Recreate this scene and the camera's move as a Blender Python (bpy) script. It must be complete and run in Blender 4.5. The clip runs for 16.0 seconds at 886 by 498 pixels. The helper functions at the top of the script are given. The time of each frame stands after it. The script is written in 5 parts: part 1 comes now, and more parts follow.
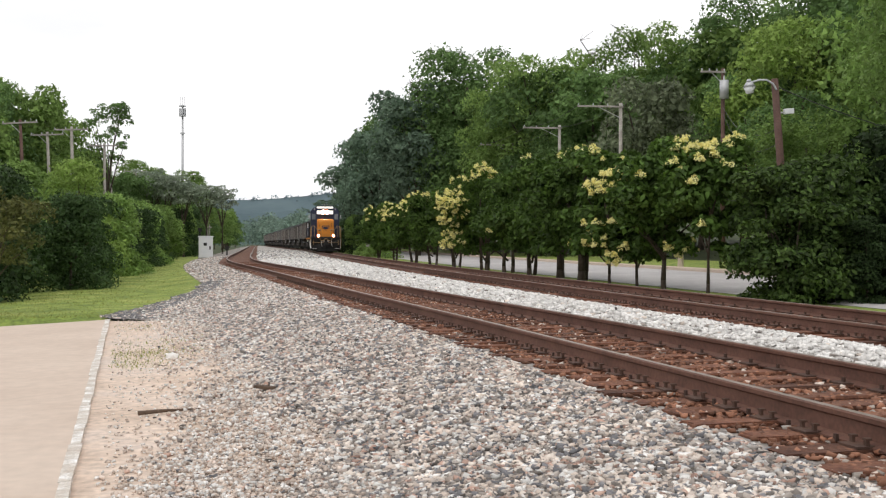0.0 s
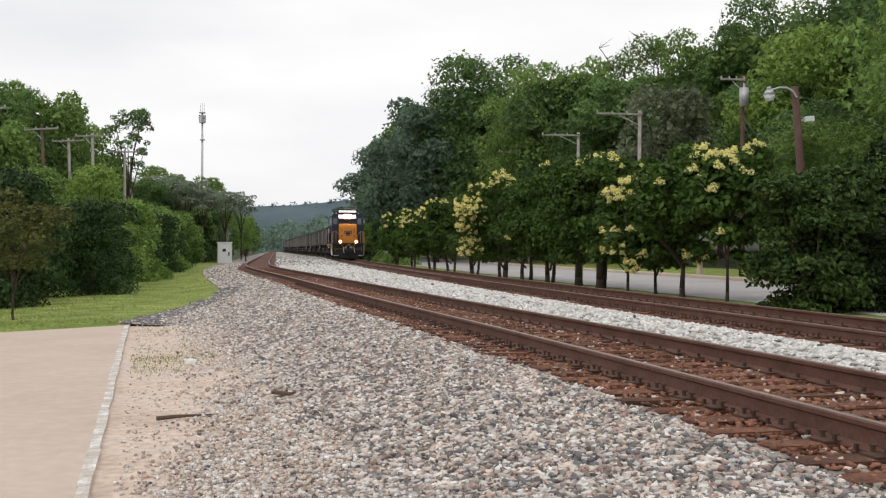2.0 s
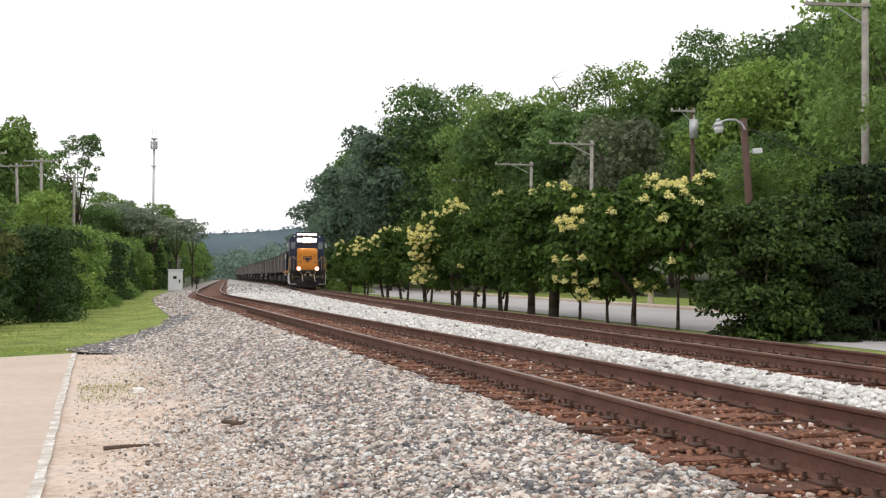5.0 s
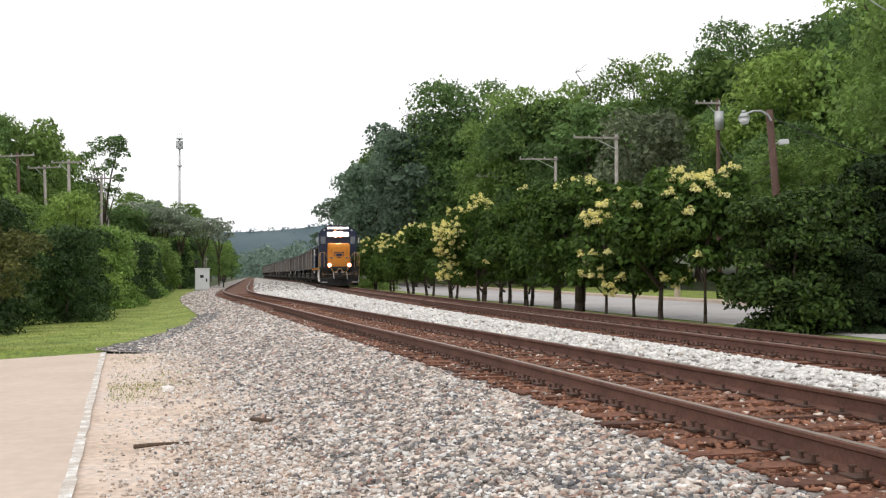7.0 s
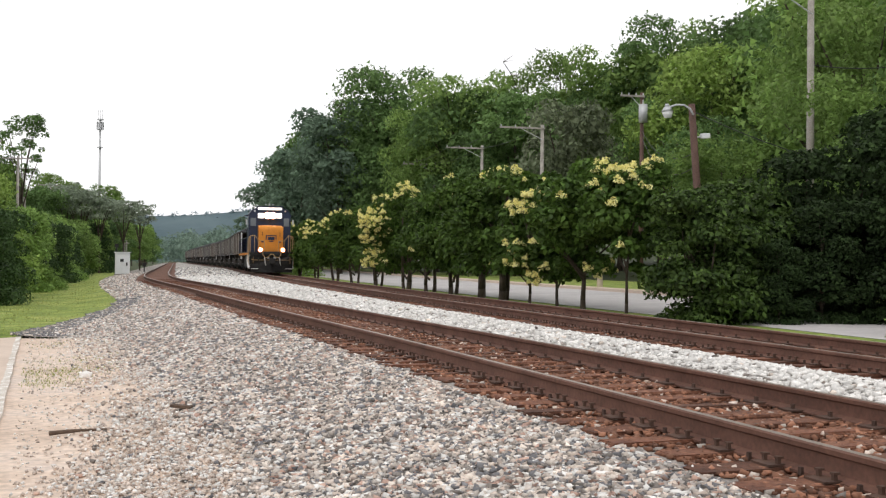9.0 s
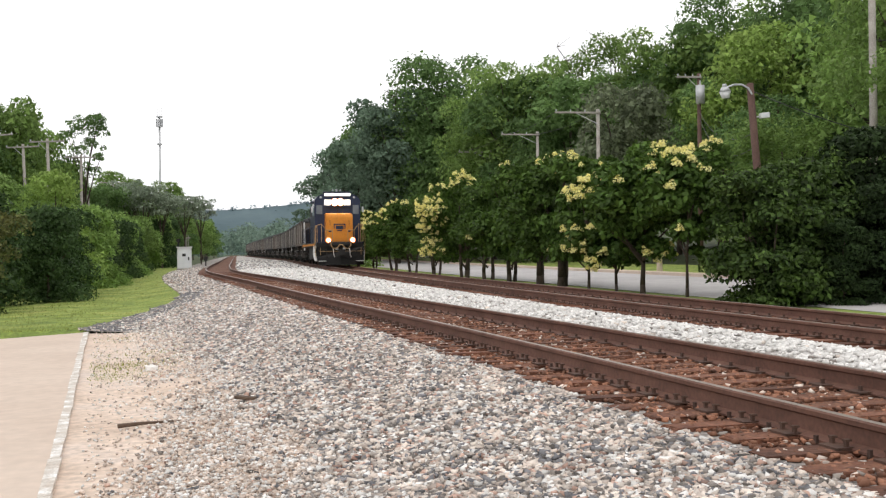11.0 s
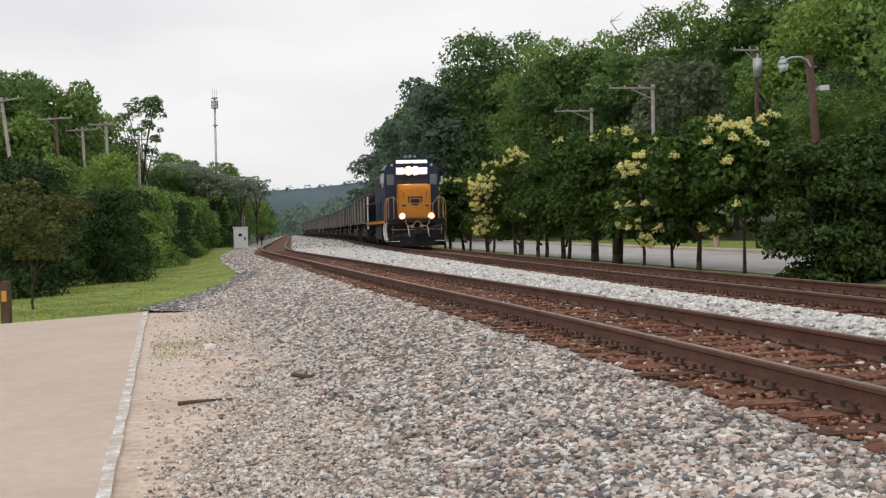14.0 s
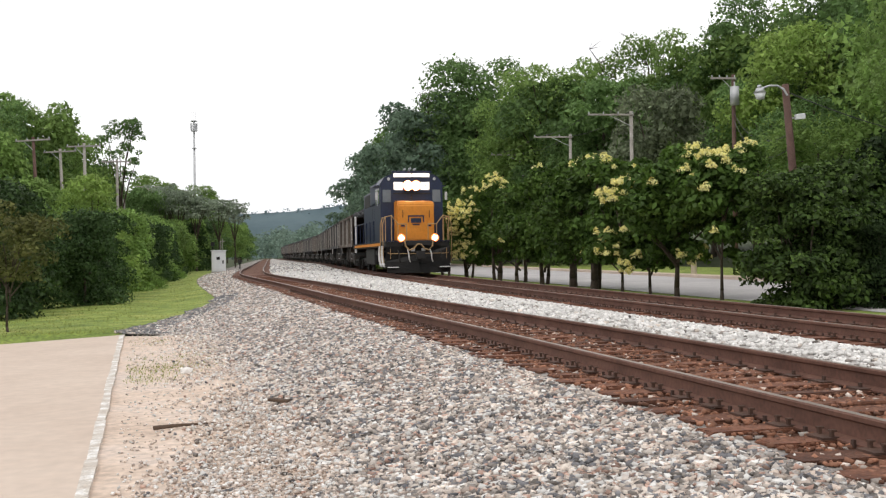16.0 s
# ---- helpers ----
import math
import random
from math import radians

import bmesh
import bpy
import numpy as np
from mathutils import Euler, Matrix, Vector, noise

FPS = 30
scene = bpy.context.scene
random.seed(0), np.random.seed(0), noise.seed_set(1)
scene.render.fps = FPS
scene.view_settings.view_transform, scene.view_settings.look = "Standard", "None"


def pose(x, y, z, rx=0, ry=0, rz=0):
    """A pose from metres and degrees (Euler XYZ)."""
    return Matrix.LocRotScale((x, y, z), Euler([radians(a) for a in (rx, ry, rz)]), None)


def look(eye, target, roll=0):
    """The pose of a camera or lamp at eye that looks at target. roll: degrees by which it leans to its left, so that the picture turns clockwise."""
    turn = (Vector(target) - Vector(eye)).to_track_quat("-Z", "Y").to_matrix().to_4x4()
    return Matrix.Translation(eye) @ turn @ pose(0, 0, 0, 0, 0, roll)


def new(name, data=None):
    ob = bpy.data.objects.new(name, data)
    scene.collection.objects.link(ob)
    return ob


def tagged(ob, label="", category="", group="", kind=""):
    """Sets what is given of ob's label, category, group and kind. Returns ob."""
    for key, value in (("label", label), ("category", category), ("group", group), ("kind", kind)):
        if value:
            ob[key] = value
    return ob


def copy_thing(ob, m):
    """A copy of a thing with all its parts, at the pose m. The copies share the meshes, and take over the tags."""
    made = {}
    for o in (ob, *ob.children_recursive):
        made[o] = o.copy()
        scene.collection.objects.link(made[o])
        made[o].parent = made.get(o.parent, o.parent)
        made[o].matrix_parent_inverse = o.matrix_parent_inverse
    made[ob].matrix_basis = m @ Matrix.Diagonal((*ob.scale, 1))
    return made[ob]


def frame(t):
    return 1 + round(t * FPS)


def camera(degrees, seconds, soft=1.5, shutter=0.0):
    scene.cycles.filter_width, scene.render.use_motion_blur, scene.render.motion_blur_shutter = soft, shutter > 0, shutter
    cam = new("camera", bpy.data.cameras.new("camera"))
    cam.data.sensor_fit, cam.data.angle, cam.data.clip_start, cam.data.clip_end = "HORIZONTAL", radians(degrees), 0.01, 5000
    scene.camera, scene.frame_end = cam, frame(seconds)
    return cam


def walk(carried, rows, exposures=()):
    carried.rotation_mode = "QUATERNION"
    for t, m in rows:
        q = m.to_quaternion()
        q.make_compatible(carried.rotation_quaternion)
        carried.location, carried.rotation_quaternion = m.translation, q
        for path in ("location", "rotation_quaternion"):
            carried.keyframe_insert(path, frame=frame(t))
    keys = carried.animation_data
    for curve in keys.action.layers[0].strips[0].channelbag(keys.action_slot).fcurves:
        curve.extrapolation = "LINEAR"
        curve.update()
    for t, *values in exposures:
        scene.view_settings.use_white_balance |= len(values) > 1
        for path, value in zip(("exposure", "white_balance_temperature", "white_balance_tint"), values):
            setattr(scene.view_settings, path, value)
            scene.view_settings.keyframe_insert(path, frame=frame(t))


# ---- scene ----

# ---- camera: a phone held by hand, standing beside the line; z = 0 is the top of the rails ----
cam = camera(45.0, 16.0, soft=1.25)
EYE = (0.0, 0.0, 0.95)
TURNS = [
    (0, 89.67, 0.00, -0.00),
    (0.5, 89.95, 0.15, 1.18),
    (1, 90.11, 0.16, 2.19),
    (1.5, 90.10, 0.19, 2.21),
    (2, 90.04, -0.23, 0.97),
    (2.5, 90.34, -0.01, -0.07),
    (3, 90.70, -0.22, -0.70),
    (3.5, 91.28, -0.28, -2.58),
    (4, 91.68, -0.28, -3.48),
    (4.5, 91.62, -0.22, -1.68),
    (4.7, 91.56, -0.47, -1.48),
    (6.8, 91.76, 0.03, -2.10),
    (7, 91.35, 0.20, -0.17),
    (7.5, 92.34, -0.02, -3.53),
    (8, 90.85, -0.58, -1.40),
    (8.2, 90.76, -0.83, -4.04),
    (10.3, 90.50, 0.70, -3.05),
    (10.5, 90.02, 0.64, -2.34),
    (11, 90.07, 0.75, -1.09),
    (11.5, 90.46, 1.00, 1.86),
    (12, 91.55, 0.85, 1.78),
    (12.5, 93.47, 0.74, 3.15),
    (13, 92.86, 0.32, 1.14),
    (13.2, 92.31, 1.03, 3.24),
    (13.5, 91.40, 1.06, 2.16),
    (14, 88.95, 1.21, 1.79),
    (14.5, 89.35, 1.17, 1.26),
    (15, 89.09, 1.12, 0.93),
    (15.5, 89.56, 1.22, 0.70),
    (16, 90.25, 0.84, 0.66),
]

EXPOSURES = [
    (0.0, -0.1), (1.0, -0.1), (1.5, -0.35), (2.0, -0.32), (2.5, -0.15), (3.0, -0.1), (3.5, -0.17), (4.0, -0.15), (4.5, -0.05), (7.0, 0.0), (7.5, -0.27), (8.0, -0.2),
    (10.5, 0.05), (11.5, 0.0), (12.0, -0.36), (12.5, -0.58), (13.0, -0.85), (13.5, -0.52), (14.0, -0.42), (14.5, 0.02), (15.0, 0.0), (16.0, -0.04),
]
walk(cam, [(t, pose(*EYE, rx, ry, rz)) for t, rx, ry, rz in TURNS], [(t, stops + 0.14, 6700, 11) for t, stops in EXPOSURES])

# ---- sky and sun: bright overcast ----
world = bpy.data.worlds.new("overcast_sky")
scene.world = world
world.use_nodes = True
wn, wl = world.node_tree.nodes, world.node_tree.links
wn.clear()
SUN_EL, SUN_ROT = radians(58), radians(200)
sky = wn.new("ShaderNodeTexSky")
sky.sky_type, sky.sun_disc, sky.sun_elevation, sky.sun_rotation = "NISHITA", False, SUN_EL, SUN_ROT
pale = wn.new("ShaderNodeHueSaturation")
pale.inputs["Saturation"].default_value, pale.inputs["Value"].default_value = 0.25, 0.10
coord = wn.new("ShaderNodeTexCoord")
stretch = wn.new("ShaderNodeMapping")
stretch.inputs["Scale"].default_value = (1.0, 1.0, 4.0)
cloud = wn.new("ShaderNodeTexNoise")
cloud.inputs["Scale"].default_value, cloud.inputs["Detail"].default_value = 2.2, 5.0
ramp = wn.new("ShaderNodeValToRGB")
ramp.color_ramp.elements[0].position, ramp.color_ramp.elements[0].color = 0.3, (0.82, 0.85, 0.90, 1)
ramp.color_ramp.elements[1].position, ramp.color_ramp.elements[1].color = 0.7, (1.10, 1.11, 1.13, 1)
veil = wn.new("ShaderNodeMix")
veil.data_type = "RGBA"
veil.inputs["Factor"].default_value = 0.88
back = wn.new("ShaderNodeBackground")
back.inputs["Strength"].default_value = 1.14
wout = wn.new("ShaderNodeOutputWorld")
wl.new(sky.outputs["Color"], pale.inputs["Color"])
wl.new(coord.outputs["Generated"], stretch.inputs["Vector"])
wl.new(stretch.outputs["Vector"], cloud.inputs["Vector"])
wl.new(cloud.outputs["Fac"], ramp.inputs["Fac"])
wl.new(pale.outputs["Color"], veil.inputs[6])
wl.new(ramp.outputs["Color"], veil.inputs[7])
wl.new(veil.outputs[2], back.inputs["Color"])
wl.new(back.outputs["Background"], wout.inputs["Surface"])
sun_data = bpy.data.lights.new("sun", "SUN")
sun_data.energy, sun_data.angle, sun_data.color = 0.5, radians(14), (1.0, 0.96, 0.9)
sun = new("sun", sun_data)
sun.matrix_world = look((0, 0, 60), (40 * math.sin(SUN_ROT + math.pi), 40 * math.cos(SUN_ROT + math.pi), 0))


# ---- materials ----
def material(name, colors, scale=8.0, rough=0.8, metal=0.0, bump=0.0, bump_scale=40.0, island=0.0, obj=0.0, leaf=0.0, fine=0.0, glow=0.0):
    """Two-scale noise between the given colours, relief, and a spread of lightness by piece or by object."""
    m = bpy.data.materials.new(name)
    m.use_nodes = True
    n, l = m.node_tree.nodes, m.node_tree.links
    b = n["Principled BSDF"]
    b.inputs["Roughness"].default_value, b.inputs["Metallic"].default_value = rough, metal
    tc = n.new("ShaderNodeTexCoord")
    nz = n.new("ShaderNodeTexNoise")
    nz.inputs["Scale"].default_value, nz.inputs["Detail"].default_value, nz.inputs["Roughness"].default_value = scale, 6.0, 0.65
    l.new(tc.outputs["Object"], nz.inputs["Vector"])
    r = n.new("ShaderNodeValToRGB")
    els = r.color_ramp.elements
    while len(els) < len(colors):
        els.new(0.5)
    for i, c in enumerate(colors):
        els[i].position = 0.32 + 0.36 * i / max(1, len(colors) - 1)
        els[i].color = (*c, 1)
    l.new(nz.outputs["Fac"], r.inputs["Fac"])
    out = r.outputs["Color"]
    if fine:
        n2 = n.new("ShaderNodeTexNoise")
        n2.inputs["Scale"].default_value, n2.inputs["Detail"].default_value = scale * 14, 4.0
        l.new(tc.outputs["Object"], n2.inputs["Vector"])
        mr = n.new("ShaderNodeMapRange")
        mr.inputs[1].default_value, mr.inputs[2].default_value = 0.3, 0.7
        mr.inputs[3].default_value, mr.inputs[4].default_value = 1 - fine, 1 + fine
        l.new(n2.outputs["Fac"], mr.inputs[0])
        mx = n.new("ShaderNodeVectorMath")
        mx.operation = "SCALE"
        l.new(out, mx.inputs[0])
        l.new(mr.outputs[0], mx.inputs["Scale"])
        out = mx.outputs[0]
    for spread, kind, socket in ((island, "ShaderNodeNewGeometry", "Random Per Island"), (obj, "ShaderNodeObjectInfo", "Random")):
        if spread:
            g = n.new(kind)
            mr = n.new("ShaderNodeMapRange")
            mr.inputs[3].default_value, mr.inputs[4].default_value = 1 - spread, 1 + spread
            l.new(g.outputs[socket], mr.inputs[0])
            mx = n.new("ShaderNodeVectorMath")
            mx.operation = "SCALE"
            l.new(out, mx.inputs[0])
            l.new(mr.outputs[0], mx.inputs["Scale"])
            out = mx.outputs[0]
    l.new(out, b.inputs["Base Color"])
    if bump:
        nb = n.new("ShaderNodeTexNoise")
        nb.inputs["Scale"].default_value, nb.inputs["Detail"].default_value = bump_scale, 5.0
        l.new(tc.outputs["Object"], nb.inputs["Vector"])
        bp = n.new("ShaderNodeBump")
        bp.inputs["Strength"].default_value, bp.inputs["Distance"].default_value = bump, 0.02
        l.new(nb.outputs["Fac"], bp.inputs["Height"])
        l.new(bp.outputs["Normal"], b.inputs["Normal"])
    if leaf:
        b.inputs["Specular IOR Level"].default_value = 0.25
        tr = n.new("ShaderNodeBsdfTranslucent")
        l.new(out, tr.inputs["Color"])
        ms = n.new("ShaderNodeMixShader")
        ms.inputs["Fac"].default_value = leaf
        l.new(b.outputs["BSDF"], ms.inputs[1])
        l.new(tr.outputs["BSDF"], ms.inputs[2])
        l.new(ms.outputs["Shader"], n["Material Output"].inputs["Surface"])
    if glow:
        b.inputs["Emission Color"].default_value = (*colors[-1], 1)
        b.inputs["Emission Strength"].default_value = glow
    return m


STONE = material("grey_ballast_stone", [(0.250, 0.226, 0.208), (0.440, 0.388, 0.342), (0.640, 0.560, 0.492)], 3.0, 0.85, island=0.8, bump=0.3, bump_scale=60)
STONE_PINK = material("reddish_brown_ballast_stone", [(0.330, 0.205, 0.160), (0.530, 0.370, 0.300)], 3.0, 0.85, island=0.5)
STONE_TAN = material("tan_ballast_stone", [(0.468, 0.382, 0.319), (0.645, 0.551, 0.484)], 3.0, 0.85, island=0.4)
STONE_DARK = material("dark_grey_ballast_stone", [(0.12, 0.12, 0.128), (0.23, 0.225, 0.23)], 3.0, 0.85, island=0.4)
STONE_WHITE = material("white_limestone_ballast", [(0.62, 0.60, 0.57), (0.84, 0.82, 0.79)], 3.0, 0.9, island=0.24)
STONE_RUST = material("rust_stained_ballast", [(0.160, 0.068, 0.038), (0.310, 0.148, 0.090)], 3.0, 0.9, island=0.6)
# ballast bed darkened to put the shade between the stones into its colour
BED = material("ballast_bed", [(0.17, 0.152, 0.138), (0.35, 0.315, 0.288)], 1.2, 0.95, bump=1.0, bump_scale=24, fine=0.5)
BED_RUST = material("rusty_track_bed", [(0.080, 0.034, 0.020), (0.200, 0.092, 0.057)], 1.5, 0.95, bump=1.0, bump_scale=24, fine=0.45)
BED_WEDGE = material("mottled_gravel_bed", [(0.20, 0.18, 0.165), (0.40, 0.37, 0.34), (0.56, 0.53, 0.50)], 0.5, 0.95, bump=1.0, bump_scale=14, fine=0.5)
# darker than the white stones, for the shade in their gaps
BED_WHITE = material("white_gravel_bed", [(0.34, 0.315, 0.30), (0.60, 0.57, 0.545)], 1.5, 0.95, bump=1.0, bump_scale=22, fine=0.4)
DIRT = material("sandy_dirt", [(0.537, 0.409, 0.320), (0.667, 0.533, 0.434), (0.631, 0.533, 0.469)], 0.8, 0.95, bump=0.5, bump_scale=30, fine=0.2)
CONCRETE = material("tan_concrete", [(0.551, 0.438, 0.356), (0.640, 0.528, 0.439)], 0.5, 0.9, bump=0.2, bump_scale=60, fine=0.06)
PAINT_WHITE = material("worn_white_paint", [(0.50, 0.42, 0.35), (0.60, 0.55, 0.49), (0.86, 0.85, 0.83)], 5.0, 0.85, fine=0.2)
ASPHALT = material("pale_worn_asphalt", [(0.432, 0.408, 0.408), (0.552, 0.528, 0.516)], 0.4, 0.9, fine=0.08)
GRASS = material("mown_grass", [(0.115, 0.175, 0.026), (0.225, 0.295, 0.052), (0.370, 0.385, 0.110)], 0.9, 0.95, bump=0.6, bump_scale=30, fine=0.4)
BLADE = material("grass_blades", [(0.22, 0.26, 0.06), (0.36, 0.38, 0.12)], 0.5, 0.8, island=0.35, leaf=0.3)
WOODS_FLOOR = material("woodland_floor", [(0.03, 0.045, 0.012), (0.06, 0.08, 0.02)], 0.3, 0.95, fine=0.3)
# rust brown, darkened further to hold the shadow on the rails
RAIL = material("rusty_rail_steel", [(0.100, 0.044, 0.029), (0.170, 0.080, 0.055)], 2.0, 0.75, metal=0.0, fine=0.2)
RAIL_TOP = material("worn_rail_head", [(0.20, 0.15, 0.12), (0.30, 0.24, 0.20)], 3.0, 0.4, metal=0.5)
TIE = material("weathered_timber_tie", [(0.056, 0.021, 0.012), (0.135, 0.054, 0.030), (0.215, 0.100, 0.060)], 2.5, 0.95, obj=0.35, bump=0.6, bump_scale=30, fine=0.35)
SPIKE = material("rusty_spike_iron", [(0.056, 0.035, 0.029), (0.128, 0.072, 0.051)], 5.0, 0.8, metal=0.3)
BARK = material("dark_bark", [(0.04, 0.03, 0.022), (0.10, 0.075, 0.055)], 3.0, 0.95, bump=0.6, bump_scale=25, fine=0.2)
LEAF_DARK = material("dark_green_leaves", [(0.080, 0.146, 0.048), (0.150, 0.245, 0.078)], 0.3, 0.7, island=0.32, obj=0.25, leaf=0.36)
LEAF_MID = material("green_leaves", [(0.148, 0.244, 0.062), (0.250, 0.372, 0.102)], 0.25, 0.7, island=0.32, obj=0.2, leaf=0.38)
LEAF_LIGHT = material("light_green_leaves", [(0.235, 0.355, 0.078), (0.350, 0.485, 0.130)], 0.3, 0.7, island=0.3, obj=0.1, leaf=0.4)
LEAF_GREY = material("grey_green_leaves", [(0.120, 0.150, 0.085), (0.200, 0.235, 0.140)], 0.3, 0.75, island=0.45, leaf=0.3)
LEAF_ROW = material("deep_green_leaves", [(0.042, 0.086, 0.015), (0.090, 0.158, 0.028)], 0.8, 0.65, island=0.5, obj=0.15, leaf=0.28)
LEAF_HEDGE = material("blackish_hedge_leaves", [(0.027, 0.056, 0.018), (0.060, 0.106, 0.033)], 0.8, 0.7, island=0.45, obj=0.25, leaf=0.25)
# needles lightened to carry the haze in front of the pines
LEAF_PINE = material("haze_paled_pine_needles", [(0.220, 0.270, 0.195), (0.330, 0.390, 0.285)], 0.5, 0.8, island=0.3, leaf=0.4)
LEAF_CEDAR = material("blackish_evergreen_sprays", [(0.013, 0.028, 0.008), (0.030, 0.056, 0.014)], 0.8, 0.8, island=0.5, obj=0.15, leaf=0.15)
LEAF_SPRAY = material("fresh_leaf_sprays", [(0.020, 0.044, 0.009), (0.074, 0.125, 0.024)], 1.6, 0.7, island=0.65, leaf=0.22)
# green paled to paint the mist over the distant woods
LEAF_MIST = material("mist_tinted_green_woods", [(0.160, 0.232, 0.190), (0.240, 0.325, 0.262)], 0.02, 0.95, island=0.3, leaf=0.4)
# leaf colour of the farther trees, with haze put into the blue-green
LEAF_HAZE = material("haze_blue_leaves", [(0.125, 0.192, 0.132), (0.198, 0.282, 0.190)], 0.3, 0.75, island=0.32, obj=0.2, leaf=0.4)
LEAF_RUST = material("bronze_green_leaves", [(0.085, 0.105, 0.032), (0.160, 0.160, 0.052)], 0.6, 0.7, island=0.4, leaf=0.3)
# the far ridge's haze is in this base colour; the air is clear
LEAF_FAR = material("haze_tinted_blue_green_woods", [(0.160, 0.232, 0.260), (0.235, 0.318, 0.345)], 0.015, 0.95, island=0.25, leaf=0.5)
BLOSSOM = material("cream_blossom", [(0.91, 0.84, 0.30), (0.96, 0.92, 0.52)], 3.0, 0.7, island=0.12, leaf=0.4)
POLE_GREY = material("grey_weathered_pole", [(0.26, 0.24, 0.21), (0.42, 0.39, 0.35)], 2.0, 0.9, fine=0.2)
POLE_RED = material("red_brown_pole", [(0.088, 0.048, 0.039), (0.150, 0.089, 0.070)], 2.0, 0.9, fine=0.2)
STEEL_GREY = material("galvanised_steel", [(0.42, 0.43, 0.44), (0.55, 0.56, 0.57)], 2.0, 0.5, metal=0.4)
WIRE = material("black_wire", [(0.03, 0.03, 0.03), (0.05, 0.05, 0.05)], 2.0, 0.6)
CABINET = material("white_cabinet_paint", [(0.72, 0.74, 0.75), (0.80, 0.81, 0.81)], 1.0, 0.5, fine=0.03)
BLUE = material("dark_blue_locomotive_paint", [(0.003, 0.009, 0.034), (0.007, 0.019, 0.062)], 1.0, 0.42, fine=0.2)
YELLOW = material("orange_yellow_locomotive_paint", [(0.60, 0.20, 0.012), (0.76, 0.28, 0.02)], 1.0, 0.45, fine=0.08)
BLACK = material("sooty_black_steel", [(0.008, 0.008, 0.008), (0.023, 0.021, 0.019)], 2.0, 0.7, fine=0.2)
RAILING = material("tan_orange_handrail", [(0.34, 0.20, 0.085), (0.46, 0.31, 0.15)], 2.0, 0.5)
WHITE_STRIPE = material("reflective_white", [(0.62, 0.60, 0.58), (0.75, 0.74, 0.72)], 3.0, 0.5)
GLASS = material("dark_cab_glass", [(0.10, 0.12, 0.14), (0.16, 0.18, 0.20)], 1.0, 0.08)
LAMP = material("lit_headlight", [(1.0, 0.86, 0.70), (1.0, 0.88, 0.72)], 1.0, 0.3, glow=60.0)
LAMP_WARM = material("lit_ditch_light", [(1.0, 0.72, 0.50), (1.0, 0.74, 0.52)], 1.0, 0.3, glow=12.0)
# glow of the discs that imitate the orange halo around the lamps
LAMP_HALO = material("orange_lamp_halo", [(1.0, 0.22, 0.07), (1.0, 0.26, 0.09)], 1.0, 0.3, glow=1.6)
BOARD_GLOW = material("lit_number_board", [(1.0, 0.93, 0.85), (1.0, 0.95, 0.88)], 1.0, 0.4, glow=1.1)
# hopper colours darkened to include the shade on the cars' sides
CAR_GREY = material("weathered_grey_hopper_shaded", [(0.038, 0.037, 0.039), (0.095, 0.092, 0.092)], 0.6, 0.85, obj=0.4, fine=0.3)
CAR_TAN = material("rusty_tan_hopper_shaded", [(0.075, 0.057, 0.045), (0.150, 0.118, 0.095)], 0.6, 0.85, obj=0.35, fine=0.3)
CAR_DARK = material("dark_brown_hopper_shaded", [(0.026, 0.020, 0.017), (0.058, 0.045, 0.038)], 0.6, 0.85, obj=0.2, fine=0.25)
RIB = material("dusty_pale_steel", [(0.24, 0.22, 0.20), (0.40, 0.37, 0.34)], 0.8, 0.85, fine=0.2)
COAL = material("coal", [(0.01, 0.01, 0.011), (0.03, 0.03, 0.032)], 3.0, 0.7, island=0.4)
STICK = material("dead_wood", [(0.070, 0.045, 0.032), (0.133, 0.091, 0.063)], 8.0, 0.95, bump=0.5)
SIGN_YELLOW = material("amber_marker", [(0.70, 0.33, 0.02), (0.78, 0.40, 0.04)], 4.0, 0.6)


# ---- mesh helpers ----
def mesh_object(name, verts, faces, mats, parent=None, label="", ids=None, smooth=False):
    me = bpy.data.meshes.new(name)
    me.from_pydata([tuple(v) for v in verts], [], [tuple(f) for f in faces])
    for m in mats if isinstance(mats, (list, tuple)) else [mats]:
        me.materials.append(m)
    if ids is not None:
        me.polygons.foreach_set("material_index", np.asarray(ids, dtype=np.int32))
    if smooth:
        me.polygons.foreach_set("use_smooth", np.ones(len(me.polygons), dtype=bool))
    me.update()
    ob = new(name, me)
    ob.parent = parent
    if label:
        ob["label"] = label
    return ob


def part(name, bm, mat, parent=None, label="", smooth=False):
    """Links a bmesh as one mesh object under a thing or a part."""
    me = bpy.data.meshes.new(name)
    bmesh.ops.recalc_face_normals(bm, faces=bm.faces)
    bm.to_mesh(me)
    bm.free()
    me.materials.append(mat)
    if smooth:
        me.polygons.foreach_set("use_smooth", np.ones(len(me.polygons), dtype=bool))
    ob = new(name, me)
    ob.parent = parent
    if label:
        ob["label"] = label
    return ob


def box(bm, x0, x1, y0, y1, z0, z1, bevel=0.0, m=None):
    r = bmesh.ops.create_cube(bm, size=1.0, matrix=Matrix.Translation(((x0 + x1) / 2, (y0 + y1) / 2, (z0 + z1) / 2)) @ Matrix.Diagonal((x1 - x0, y1 - y0, z1 - z0, 1)))
    vs = r["verts"]
    if bevel:
        es = list({e for v in vs for e in v.link_edges})
        vs = list({v for f in bmesh.ops.bevel(bm, geom=es, offset=bevel, segments=2, affect="EDGES", profile=0.6)["faces"] for v in f.verts} | {v for v in vs if v.is_valid})
    if m is not None:
        bmesh.ops.transform(bm, matrix=m, verts=vs)
    return bm


